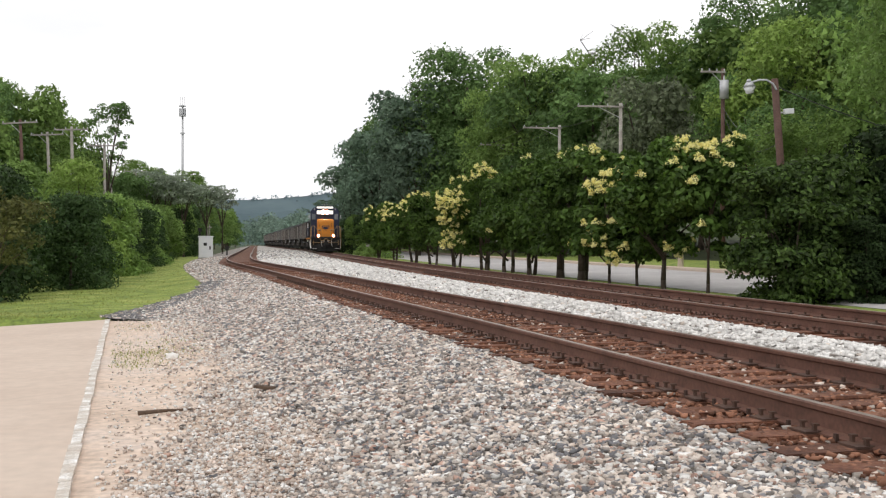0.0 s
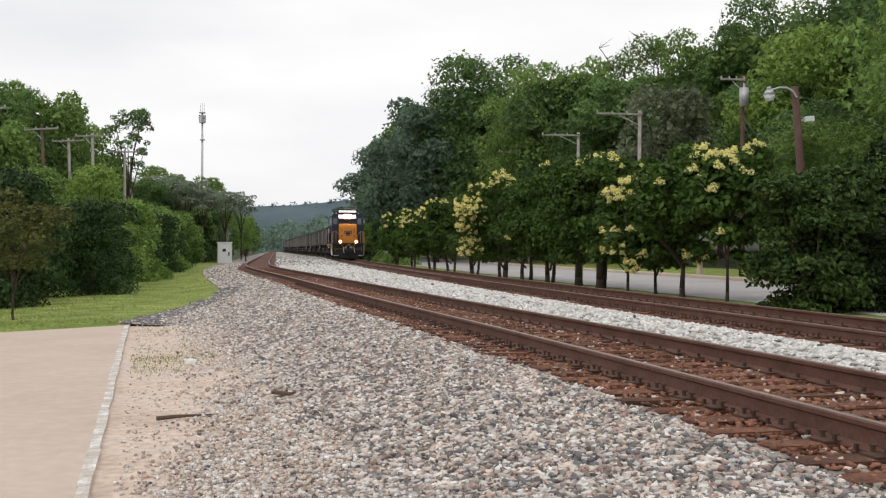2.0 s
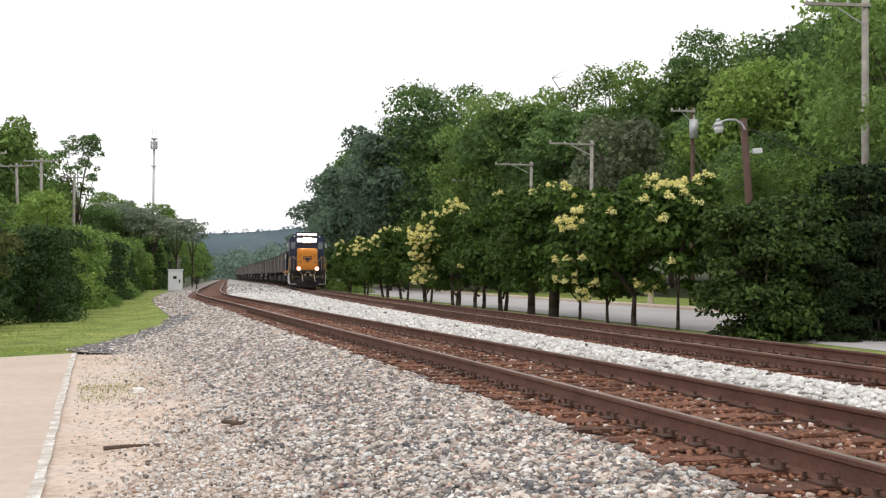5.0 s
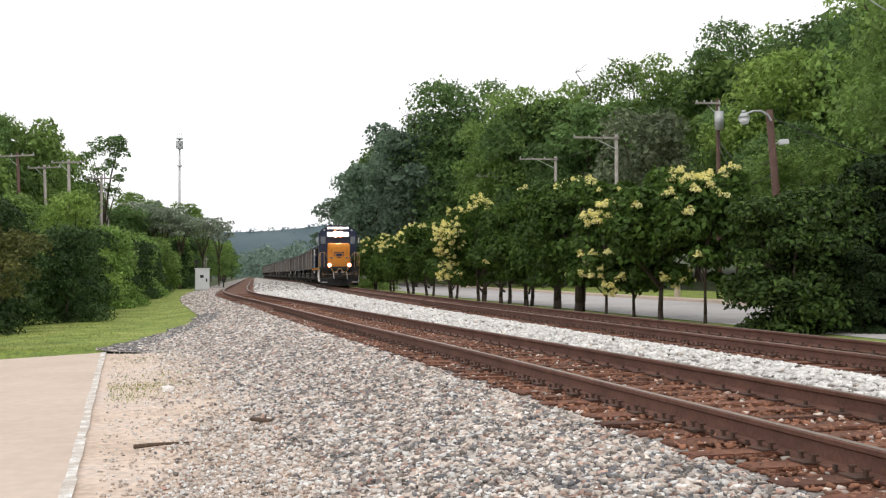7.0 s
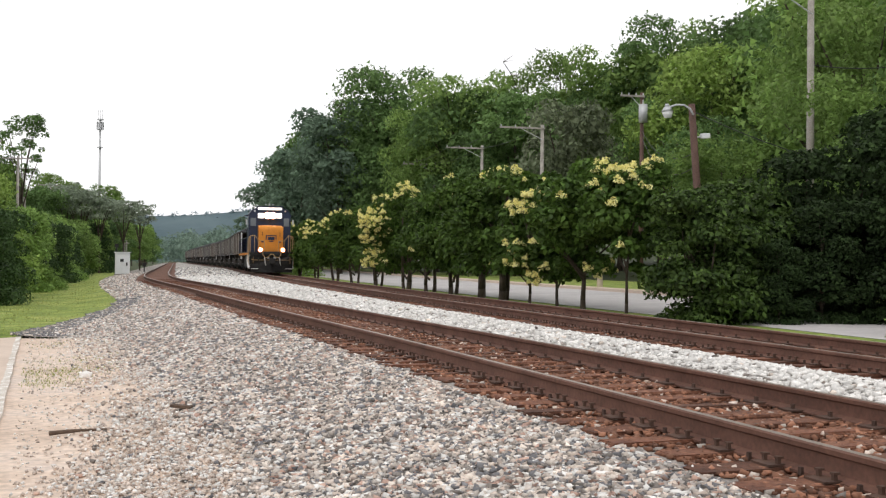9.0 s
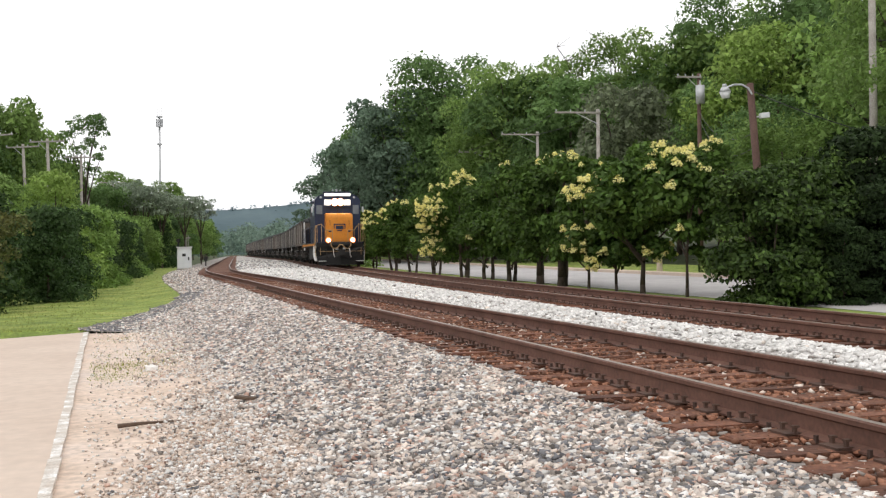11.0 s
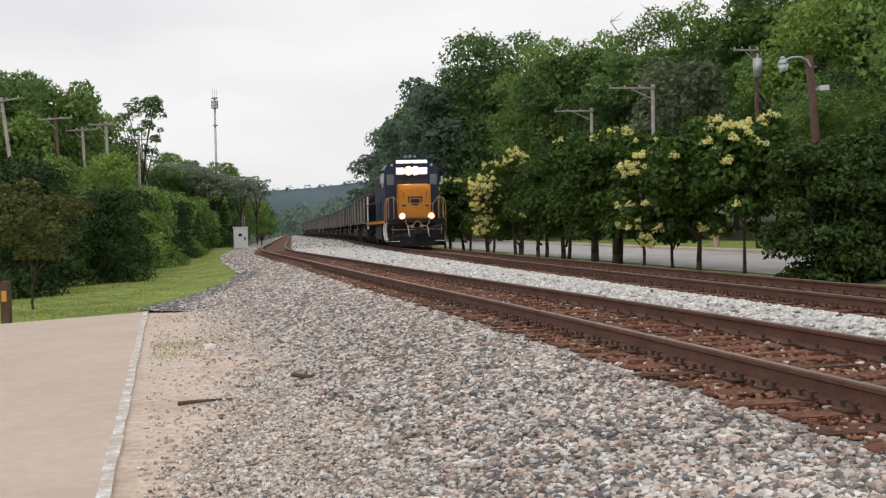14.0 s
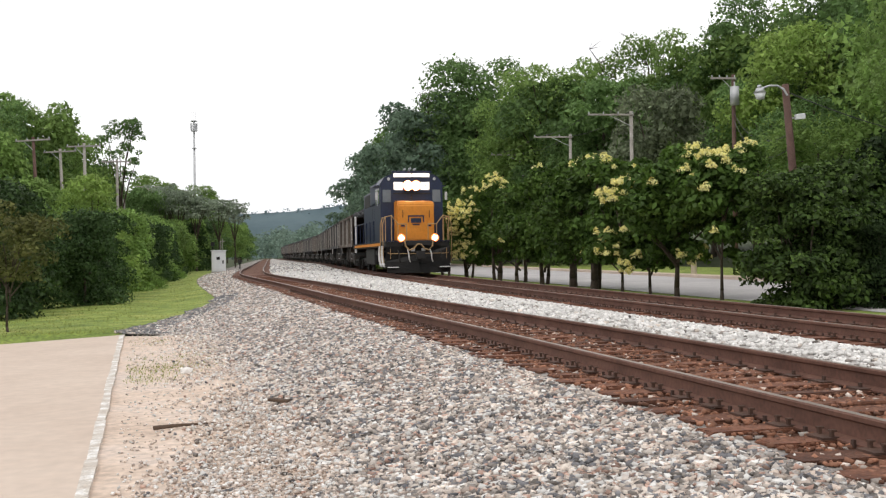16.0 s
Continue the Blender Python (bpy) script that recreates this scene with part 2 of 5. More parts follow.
def boxes(*rows, bevel=0.0):
    bm = bmesh.new()
    for r in rows:
        box(bm, *r, bevel=bevel)
    return bm


def rod(bm, a, b, r0, r1=None, n=8):
    """A tapered round bar from a to b."""
    a, b = Vector(a), Vector(b)
    d = b - a
    m = Matrix.Translation((a + b) / 2) @ d.to_track_quat("Z", "Y").to_matrix().to_4x4()
    bmesh.ops.create_cone(bm, cap_ends=True, segments=n, radius1=r0, radius2=r0 if r1 is None else r1, depth=d.length, matrix=m)
    return bm


def rods(pairs, r, n=8):
    bm = bmesh.new()
    for a, b in pairs:
        rod(bm, a, b, r, r, n)
    return bm


def bent(points, r, n=6):
    """One continuous round bar through the points."""
    bm = bmesh.new()
    pts = [Vector(p) for p in points]
    rings = []
    for i, p in enumerate(pts):
        d = (pts[min(i + 1, len(pts) - 1)] - pts[max(i - 1, 0)]).normalized()
        u = d.cross(Vector((0.31, 0.17, 0.93)) if abs(d.z) < 0.9 else Vector((1, 0, 0))).normalized()
        w = d.cross(u)
        rings.append([bm.verts.new(p + (u * math.cos(2 * math.pi * k / n) + w * math.sin(2 * math.pi * k / n)) * r) for k in range(n)])
    for p, q in zip(rings, rings[1:]):
        for k in range(n):
            bm.faces.new((p[k], p[(k + 1) % n], q[(k + 1) % n], q[k]))
    bm.faces.new(rings[0][::-1])
    bm.faces.new(rings[-1])
    return bm


def empty(name, m, label, category, group=""):
    ob = new(name)
    ob.matrix_world = m
    return tagged(ob, label, category, group)


# ---- the two tracks ----
NEAR_Y = np.array([-60.0, -30.0, 5.84, 12.4, 20.7, 36.0, 62.0, 76.0, 105.5, 256.0, 420.0])
NEAR_X = np.array([17.6, 11.0, 3.14, 1.45, -0.84, -4.95, -11.75, -14.45, -19.6, -45.8, -74.0])
FAR_Y = np.array([-60.0, 0.0, 20.0, 35.0, 54.6, 80.0, 113.0, 150.0, 200.0, 260.0, 420.0])
FAR_X = np.array([21.8, 8.46, 4.15, 1.08, -2.70, -7.15, -12.4, -18.5, -28.0, -39.5, -70.0])
NEAR_S, FAR_S = np.gradient(NEAR_X, NEAR_Y), np.gradient(FAR_X, FAR_Y)


def smooth_line(y, ys, xs, slopes):
    i = int(np.clip(np.searchsorted(ys, y) - 1, 0, len(ys) - 2))
    h = ys[i + 1] - ys[i]
    t = (y - ys[i]) / h
    return float((2 * t**3 - 3 * t**2 + 1) * xs[i] + (t**3 - 2 * t**2 + t) * h * slopes[i] + (3 * t**2 - 2 * t**3) * xs[i + 1] + (t**3 - t**2) * h * slopes[i + 1])


def near_x(y):
    """The near track's middle."""
    return smooth_line(y, NEAR_Y, NEAR_X, NEAR_S)


def far_x(y):
    """The far track's middle, on which the train runs."""
    return smooth_line(y, FAR_Y, FAR_X, FAR_S)


def along(curve, y):
    """Place and unit direction (away from the camera) of a track at y."""
    d = Vector((curve(y + 0.25) - curve(y - 0.25), 0.5, 0)).normalized()
    return Vector((curve(y), y, 0)), d


RAIL_SHAPE = [(-0.07, -0.17), (0.07, -0.17), (0.07, -0.157), (0.012, -0.135), (0.010, -0.05), (0.034, -0.036), (0.036, -0.010), (0.026, 0.0), (-0.026, 0.0), (-0.036, -0.010), (-0.034, -0.036), (-0.010, -0.05), (-0.012, -0.135), (-0.07, -0.157)]


def rail(curve, side, parent, label):
    ys = list(np.arange(-30, 60, 1.0)) + list(np.arange(60, 401, 4.0))
    verts, faces, ids = [], [], []
    k = len(RAIL_SHAPE)
    for j, y in enumerate(ys):
        p, d = along(curve, y)
        nrm = Vector((d.y, -d.x, 0))
        for a, z in RAIL_SHAPE:
            q = p + nrm * (side * 0.753 + a)
            verts.append((q.x, q.y, z))
        if j:
            for i in range(k):
                faces.append(((j - 1) * k + i, (j - 1) * k + (i + 1) % k, j * k + (i + 1) % k, j * k + i))
                ids.append(1 if i == 7 else 0)
    return mesh_object("rail", verts, faces, [RAIL, RAIL_TOP], parent, label, ids)


def prism_mesh(name, parts_list, mat):
    """Joined boxes as one shared mesh: rows of x0, x1, y0, y1, z0, z1."""
    me = bpy.data.meshes.new(name)
    bm = boxes(*parts_list)
    bm.to_mesh(me)
    bm.free()
    me.materials.append(mat)
    return me


TIE_MESHES = []
for k in range(4):
    me = bpy.data.meshes.new("tie")
    bm = boxes((-1.24 - 0.05 * k, 1.24 + 0.04 * k, -0.105, 0.105, -0.36, -0.158), bevel=0.012)
    for v in bm.verts:
        v.co += Vector((random.uniform(-0.02, 0.02), random.uniform(-0.008, 0.008), random.uniform(-0.008, 0.004)))
    bm.to_mesh(me)
    bm.free()
    me.materials.append(TIE)
    TIE_MESHES.append(me)
PLATE_MESH = prism_mesh("tie_plate", [(-0.16, 0.16, -0.085, 0.085, -0.16, -0.148), (-0.095, -0.075, -0.075, -0.05, -0.15, -0.112), (-0.10, -0.062, -0.08, -0.045, -0.118, -0.106),
                                      (-0.095, -0.075, 0.05, 0.075, -0.15, -0.112), (-0.10, -0.062, 0.045, 0.08, -0.118, -0.106), (0.075, 0.095, -0.02, 0.01, -0.15, -0.112)], SPIKE)
ANCHOR_MESH = prism_mesh("rail_anchor", [(-0.085, 0.085, 0.207, 0.222, -0.185, -0.165), (-0.092, -0.074, 0.202, 0.228, -0.175, -0.13)], SPIKE)


def track(curve, y0, y1, plates_to, label):
    thing = tagged(new("railway_track"), label, "railway track", kind="structure")
    for side in (-1, 1):
        rail(curve, side, thing, "rust-brown steel rail with a worn head")
    y = y0
    while y < y1:
        p, d = along(curve, y)
        turn = math.atan2(-d.x, d.y) + random.uniform(-0.015, 0.015)
        ob = new("tie", random.choice(TIE_MESHES))
        ob.parent = thing
        ob.matrix_basis = Matrix.Translation(p + Vector((0, 0, random.uniform(-0.008, 0.0)))) @ Matrix.Rotation(turn, 4, "Z")
        if y < plates_to:
            nrm = Vector((d.y, -d.x, 0))
            for side in (-1, 1):
                for name, me in (("tie_plate", PLATE_MESH), ("rail_anchor", ANCHOR_MESH)):
                    q = new(name, me)
                    q.parent = thing
                    q.matrix_basis = Matrix.Translation(p + nrm * side * 0.753) @ Matrix.Rotation(turn + (math.pi if side > 0 else 0), 4, "Z")
        y += 0.46 * d.y * random.uniform(0.93, 1.07)
    return thing


track(near_x, 2.0, 62.0, 34.0, "near railway track of rusty rails on timber ties")
track(far_x, 10.0, 80.0, 40.0, "railway track of rusty rails carrying the train")


# ---- ground ----
def bed_height(x, y):
    """The ballast bed: flat under the ties, falling away on the camera's side and beyond the far track."""
    dn, df = x - near_x(y), x - far_x(y)
    if dn < -1.35:
        t = min(1.0, (-1.35 - dn) / 3.6)
        return -0.195 - 0.42 * (t * t * (3 - 2 * t) * 0.6 + 0.4 * t)
    if df > 1.5:
        t = min(1.0, (df - 1.5) / 2.2)
        return -0.195 - 0.22 * t * t * (3 - 2 * t)
    if dn > 1.35 and df < -1.35:
        t = (dn - 1.35) / max(0.2, -1.35 - df + dn - 1.35)
        return -0.195 + 0.10 * math.sin(math.pi * min(1, max(0, t)))
    return -0.195


LEFT_Z, RIGHT_Z = -0.615, -0.40


def ground_height(x, y):
    """Level near the line, rising to wooded hillsides at either hand and to a far ridge."""
    dn, df = x - near_x(min(y, 400)), x - far_x(min(y, 400))
    if y > 400:
        dn += (y - 400) * 0.19
        df += (y - 400) * 0.19
    if df > 0:
        z = RIGHT_Z - 0.03
        if df > 22:
            z += 0.10 * (df - 22) if df < 90 else 6.8 + 0.04 * (df - 90)
    elif dn > 0:
        z = -0.5
    else:
        z = LEFT_Z - (0.5 if dn > -17 and y < 130 else 0.06)
        if dn < -17 and y > 30:
            z += 0.05 * min(60, (-17 - dn)) * min(1, (y - 30) / 40)
    return z


def sheet(name, xs_of, ys, height, mat, label, category="ground", parent=None):
    """A ground surface over rows of y, whose xs run between two edges."""
    verts, faces = [], []
    for j, y in enumerate(ys):
        xs = xs_of(y)
        k = len(xs)
        for x in xs:
            verts.append((x, y, height(x, y)))
        if j:
            faces += [((j - 1) * k + i, (j - 1) * k + i + 1, j * k + i + 1, j * k + i) for i in range(k - 1)]
    ob = mesh_object(name, verts, faces, mat, parent, smooth=True)
    return tagged(ob, label, category, kind="structure")


YS = list(np.arange(-60, 120, 3.0)) + list(np.arange(120, 420, 15.0)) + [450, 500, 600, 800, 1100, 1600, 2400]
AS = np.array([-900, -500, -300, -200, -150, -110, -85, -70, -60, -50, -42, -36, -30, -25, -21, -18, -15, -12, -9, -6, -3, 0, 3, 6, 9, 12, 15, 18, 21, 24, 27, 31, 36, 42, 50, 60, 75, 95, 130, 200, 300, 500, 900])
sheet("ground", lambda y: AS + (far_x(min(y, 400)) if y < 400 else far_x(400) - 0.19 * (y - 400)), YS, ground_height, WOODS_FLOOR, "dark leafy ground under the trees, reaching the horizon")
BY = list(np.arange(-20, 60, 0.5)) + list(np.arange(60, 401, 5.0))


def edge_x(y):
    """The apron's edge."""
    return -6.67 - (y - 21.4) * 0.295


def gravel_left(y):
    """Where the ballast shoulder gives way to dirt or grass."""
    dirt = edge_x(y) + float(np.interp(y, [5, 8, 12], [1.0, 1.8, 2.3])) + 0.25 * noise.noise((0, y * 0.5, 2))
    verge = near_x(y) + float(np.interp(y, [21.5, 22.5, 30, 35, 60, 100], [-5.2, -5.9, -3.9, -3.2, -3.2, -4.3]))
    t = min(1.0, max(0.0, (y - 20.0) / 2.0))
    return dirt * (1 - t) + verge * t


sheet("gravel_shoulder", lambda y: np.linspace(gravel_left(y), near_x(y) - 1.2, 23), BY, lambda x, y: bed_height(x, y) + 0.006 + 0.010 * noise.noise((x * 1.3, y * 1.3, 0)), BED, "grey crushed-stone ballast shoulder beside the near track", "gravel")
sheet("near_track_bed", lambda y: np.linspace(near_x(y) - 1.2, near_x(y) + 1.35, 9), BY, lambda x, y: -0.195 + 0.01 * noise.noise((x * 2, y * 2, 0)), BED_RUST, "rust-stained ballast between the near rails", "gravel")
sheet("white_gravel_strip", lambda y: np.linspace(near_x(y) + 1.35, far_x(y) - 1.3, 13), [y for y in BY if y <= 75], lambda x, y: bed_height(x, y) + 0.01 * noise.noise((x * 2, y * 2, 0)), BED_WHITE, "white limestone gravel strip between the two tracks", "gravel")
sheet("gravel_wedge", lambda y: np.linspace(near_x(y) + 1.35, far_x(y) - 1.3, 13), [y for y in BY if y >= 75], lambda x, y: bed_height(x, y) + 0.01 * noise.noise((x * 2, y * 2, 0)), BED_WEDGE, "greyish gravel between the parting tracks", "gravel")
sheet("far_track_bed", lambda y: np.linspace(far_x(y) - 1.3, far_x(y) + 3.6, 12), BY, lambda x, y: bed_height(x, y) + 0.01 * noise.noise((x * 2, y * 2, 0)), BED_RUST, "dark rust-stained ballast under the far track", "gravel")
# the flat strip of stones and dirt by the camera
sheet("dirt_strip", lambda y: np.linspace(edge_x(y) - 0.1, gravel_left(y) + 0.4, 14), list(np.arange(-20, 21.6, 0.5)), lambda x, y: bed_height(x, y) - 0.004 + 0.006 * noise.noise((x * 0.9, y * 0.9, 3)), DIRT, "bare sandy dirt strip strewn with stones", "dirt")
sheet("grass_verge", lambda y: np.linspace(near_x(y) - (16.0 if y < 40 else 12), gravel_left(y) + 0.05, 20), list(np.arange(18, 60, 1.0)) + list(np.arange(60, 130, 5.0)), lambda x, y: max(bed_height(x, y), LEFT_Z - 0.02) + 0.004 - 0.25 * max(0, (edge_x(y) - x) * 0.1) + 0.03 * noise.noise((x * 0.3, y * 0.3, 7)) - (0.3 if y < 22.5 and x > edge_x(y) - 9.0 else 0), GRASS, "sunlit mown grass verge beside the gravel", "grass")
sheet("lawn_edge", lambda y: np.linspace(far_x(y) + 3.5, far_x(y) + 5.2, 4), list(np.arange(-20, 160, 4.0)), lambda x, y: RIGHT_Z - 0.01, GRASS, "thin grass under the flowering trees", "grass")
sheet("road", lambda y: np.linspace(far_x(y) + 5.2, far_x(y) + 14.0, 6), list(np.arange(-20, 201, 4.0)), lambda x, y: RIGHT_Z + 0.0, ASPHALT, "pale grey worn asphalt road behind the flowering trees", "road")
sheet("grass_bank", lambda y: np.linspace(far_x(y) + 14.55, far_x(y) + 22.0, 6), list(np.arange(-20, 201, 4.0)), lambda x, y: RIGHT_Z + 0.02 + 0.02 * max(0, x - far_x(y) - 12.2), GRASS, "grass bank between the road and the woods", "grass")

verts, faces = [], []
for j, y in enumerate(np.arange(-20, 161, 4.0)):
    for dx, z in ((13.86, RIGHT_Z - 0.1), (13.86, RIGHT_Z + 0.13), (14.02, RIGHT_Z + 0.15), (14.6, RIGHT_Z + 0.15), (14.6, RIGHT_Z - 0.1)):
        verts.append((far_x(y) + dx, y, z))
    if j:
        faces += [((j - 1) * 5 + i, (j - 1) * 5 + i + 1, j * 5 + i + 1, j * 5 + i) for i in range(4)]
tagged(mesh_object("kerb", verts, faces, CONCRETE), "pale concrete kerb along the far side of the road", "kerb", kind="structure")

# the concrete apron, a slab with a painted edge
CORNER, EDGE = Vector((-6.67, 21.4, LEFT_Z + 0.03)), Vector((4.5, -15.25, 0)).normalized()
INTO = Vector((-0.80, -0.60, 0))


def slab_point(s, w, z):
    p = CORNER + EDGE * s + INTO * w
    return (p.x, p.y, p.z + z - 0.02 * w)


apron = tagged(new("concrete_apron"), "tan concrete apron with a worn white painted edge", "pavement", kind="structure")
vs = [slab_point(s, w, z) for s in (0, 26) for w in (0.085, 14.0) for z in (-0.16, 0)]
mesh_object("concrete_panel", vs, [(0, 1, 3, 2), (4, 6, 7, 5), (0, 4, 5, 1), (2, 3, 7, 6), (1, 5, 7, 3), (0, 2, 6, 4)], CONCRETE, apron)
s = 0.0
while s < 26:
    ln = random.uniform(0.9, 1.6)
    vs = [slab_point(q, w + random.uniform(-0.012, 0.012), z) for q in (s, s + ln - 0.012) for w in (0.0, 0.092) for z in (-0.16, 0.006)]
    mesh_object("edge_stone", vs, [(0, 1, 3, 2), (4, 6, 7, 5), (0, 4, 5, 1), (2, 3, 7, 6), (1, 5, 7, 3), (0, 2, 6, 4)], PAINT_WHITE, apron)
    s += ln


# ---- stones ----
ICO_V = np.array([(0, 0, -1), (0.724, -0.526, -0.447), (-0.276, -0.851, -0.447), (-0.894, 0, -0.447), (-0.276, 0.851, -0.447), (0.724, 0.526, -0.447),
                  (0.276, -0.851, 0.447), (-0.724, -0.526, 0.447), (-0.724, 0.526, 0.447), (0.276, 0.851, 0.447), (0.894, 0, 0.447), (0, 0, 1)])
ICO_F = np.array([(0, 1, 2), (1, 0, 5), (0, 2, 3), (0, 3, 4), (0, 4, 5), (1, 5, 10), (2, 1, 6), (3, 2, 7), (4, 3, 8), (5, 4, 9), (1, 10, 6), (2, 6, 7), (3, 7, 8), (4, 8, 9), (5, 9, 10), (6, 10, 11), (7, 6, 11), (8, 7, 11), (9, 8, 11), (10, 9, 11)])
RNG = np.random.default_rng(5)


def fast_mesh(name, verts, tris, mats, ids=None):
    me = bpy.data.meshes.new(name)
    me.vertices.add(len(verts))
    me.vertices.foreach_set("co", np.asarray(verts, dtype=np.float32).ravel())
    k = tris.shape[1]
    me.loops.add(tris.size)
    me.loops.foreach_set("vertex_index", tris.astype(np.int32).ravel())
    me.polygons.add(len(tris))
    me.polygons.foreach_set("loop_start", np.arange(0, tris.size, k, dtype=np.int32))
    for m in mats:
        me.materials.append(m)
    if ids is not None:
        me.polygons.foreach_set("material_index", np.asarray(ids, dtype=np.int32))
    me.update(calc_edges=True)
    me.validate()
    return me


OCT_V = np.array([(0.9, 0.2, -0.5), (-0.35, 0.85, -0.5), (-0.55, -0.8, -0.45), (0.45, -0.75, 0.5), (0.35, 0.7, 0.55), (-0.85, 0.0, 0.5)])
OCT_F = np.array([(0, 2, 1), (3, 4, 5), (0, 1, 4), (1, 2, 5), (2, 0, 3), (0, 4, 3), (1, 5, 4), (2, 3, 5)])


def stones(name, spots, sizes, mats, kinds, label, flat=0.75, near=5.0):
    """A scatter of broken stones as one object: places (n x 3), sizes and the material of each."""
    vs, fs, ids, base = [], [], [], 0
    for shape_v, shape_f, pick in ((ICO_V, ICO_F, spots[:, 1] < near), (OCT_V, OCT_F, spots[:, 1] >= near)):
        n, k = int(pick.sum()), len(shape_v)
        if not n:
            continue
        v = shape_v[None] * (1 + RNG.uniform(-0.36, 0.36, (n, k, 1)))
        v = v * np.stack([RNG.uniform(0.8, 1.35, n), RNG.uniform(0.7, 1.1, n), RNG.uniform(0.8, 1.2, n) * flat], 1)[:, None]
        a, b = RNG.uniform(0, 2 * np.pi, n), RNG.uniform(-0.8, 0.8, n)
        x, y, z = v[..., 0], v[..., 1], v[..., 2]
        y, z = y * np.cos(b)[:, None] - z * np.sin(b)[:, None], y * np.sin(b)[:, None] + z * np.cos(b)[:, None]
        x, y = x * np.cos(a)[:, None] - y * np.sin(a)[:, None], x * np.sin(a)[:, None] + y * np.cos(a)[:, None]
        v = np.stack([x, y, z], 2) * (sizes[pick] / 2)[:, None, None] + spots[pick][:, None]
        vs.append(v.reshape(-1, 3))
        fs.append((shape_f[None] + k * np.arange(n)[:, None, None]).reshape(-1, 3) + base)
        ids.append(np.repeat(kinds[pick], len(shape_f)))
        base += n * k
    ob = new(name, fast_mesh(name, np.concatenate(vs), np.concatenate(fs), mats, np.concatenate(ids)))
    return tagged(ob, label, "gravel", kind="stuff")


def scatter(count, y0, y1, left, right, power=2.0):
    """Random places between two edges, denser towards the camera."""
    out = []
    u = RNG.uniform(0, 1, count) ** power
    ys = y0 + (y1 - y0) * u
    ws = RNG.uniform(0, 1, count)
    for y, w in zip(ys, ws):
        a, b = left(y), right(y)
        out.append((a + (b - a) * w, y))
    return out


def lay(points, lift):
    return np.array([(x, y, bed_height(x, y) + lift) for x, y in points])


pts = scatter(80000, 4.2, 34.0, lambda y: min(gravel_left(y), edge_x(y) + 0.15), lambda y: near_x(y) - 1.36, 1.7)
keep = []
for x, y in pts:
    # thinning out towards the dirt, and ending at the grass
    if y < 22:
        bare, fade = np.interp(y, [5, 7, 10, 16, 22], [0.05, 0.15, 0.5, 0.55, 0.4]), np.interp(y, [5, 7, 10, 16], [0.5, 0.75, 1.25, 1.5])
        d = max(0.0, x - edge_x(y) - bare - 0.4 * noise.noise((x * 0.7, y * 0.7, 1))) / fade
        if random.random() < d * d * 1.15:
            keep.append((x, y))
    elif x > gravel_left(y) + 0.3 * noise.noise((x, y, 1)):
        keep.append((x, y))
keep += [p for p in scatter(9000, 33.0, 90.0, lambda y: gravel_left(y), lambda y: near_x(y) - 1.3, 1.5)]
pts = keep
spots = lay(pts, 0.012)
spots[:, 2] = np.maximum(spots[:, 2], LEFT_Z + 0.006)
ys = spots[:, 1]
kinds = RNG.choice(5, len(pts), p=[0.44, 0.16, 0.16, 0.15, 0.09])
sandy = np.array([y < 22 and x < edge_x(y) + 1.7 + 0.5 * noise.noise((x * 1.5, y * 1.5, 4)) for x, y in pts])
kinds[sandy & (RNG.uniform(0, 1, len(pts)) < 0.7)] = 1
kinds[sandy & (RNG.uniform(0, 1, len(pts)) < 0.3)] = 3
kinds[[i for i, (x, y) in enumerate(pts) if 21.8 < y < 36 and x < gravel_left(y) + 0.8 and RNG.uniform() < 0.6]] = 2
stones("ballast_stones", spots, RNG.uniform(0.030, 0.070, len(pts)) * (0.86 + ys / 45) * np.where(sandy, 0.68, 1.0), [STONE, STONE_TAN, STONE_DARK, STONE_WHITE, STONE_PINK], kinds, "loose grey and tan crushed stone covering the shoulder")
pts = [p for p in scatter(3200, 4.2, 22.0, lambda y: edge_x(y) + 0.15, lambda y: edge_x(y) + 2.2, 1.3)]
spots = lay(pts, 0.004)
stones("dirt_pebbles", spots, RNG.uniform(0.012, 0.036, len(pts)), [STONE, STONE_TAN, STONE_WHITE], RNG.choice(3, len(pts), p=[0.08, 0.5, 0.42]), "scattered pebbles on the sandy dirt")
pts = scatter(13000, 6.0, 70.0, lambda y: near_x(y) + 1.3, lambda y: far_x(y) - 1.35, 1.8)
spots = lay(pts, 0.015)
stones("white_ballast_stones", spots, RNG.uniform(0.05, 0.10, len(pts)) * (0.8 + spots[:, 1] / 60), [STONE_WHITE, STONE], (RNG.uniform(0, 1, len(pts)) < 0.07).astype(int), "white limestone lumps between the tracks")
pts = scatter(4200, 68.0, 150.0, lambda y: near_x(y) + 1.3, lambda y: far_x(y) - 1.35, 1.6)
spots = lay(pts, 0.02)
stones("wedge_stones", spots, RNG.uniform(0.10, 0.24, len(pts)), [STONE_WHITE, STONE, STONE_DARK], RNG.choice(3, len(pts), p=[0.5, 0.3, 0.2]), "scattered pale and dark lumps between the parting tracks")
pts = scatter(15500, 4.5, 44.0, lambda y: near_x(y) - 1.3, lambda y: near_x(y) + 1.3, 1.6)
spots = lay(pts, 0.020)
stones("rusty_ballast_stones", spots, RNG.uniform(0.035, 0.07, len(pts)), [STONE_RUST, STONE, STONE_TAN], RNG.choice(3, len(pts), p=[0.88, 0.05, 0.07]), "rust-stained stones between the ties")
pts = scatter(5000, 14, 60.0, lambda y: far_x(y) - 1.4, lambda y: far_x(y) + 1.6, 1.5)
spots = lay(pts, 0.01)
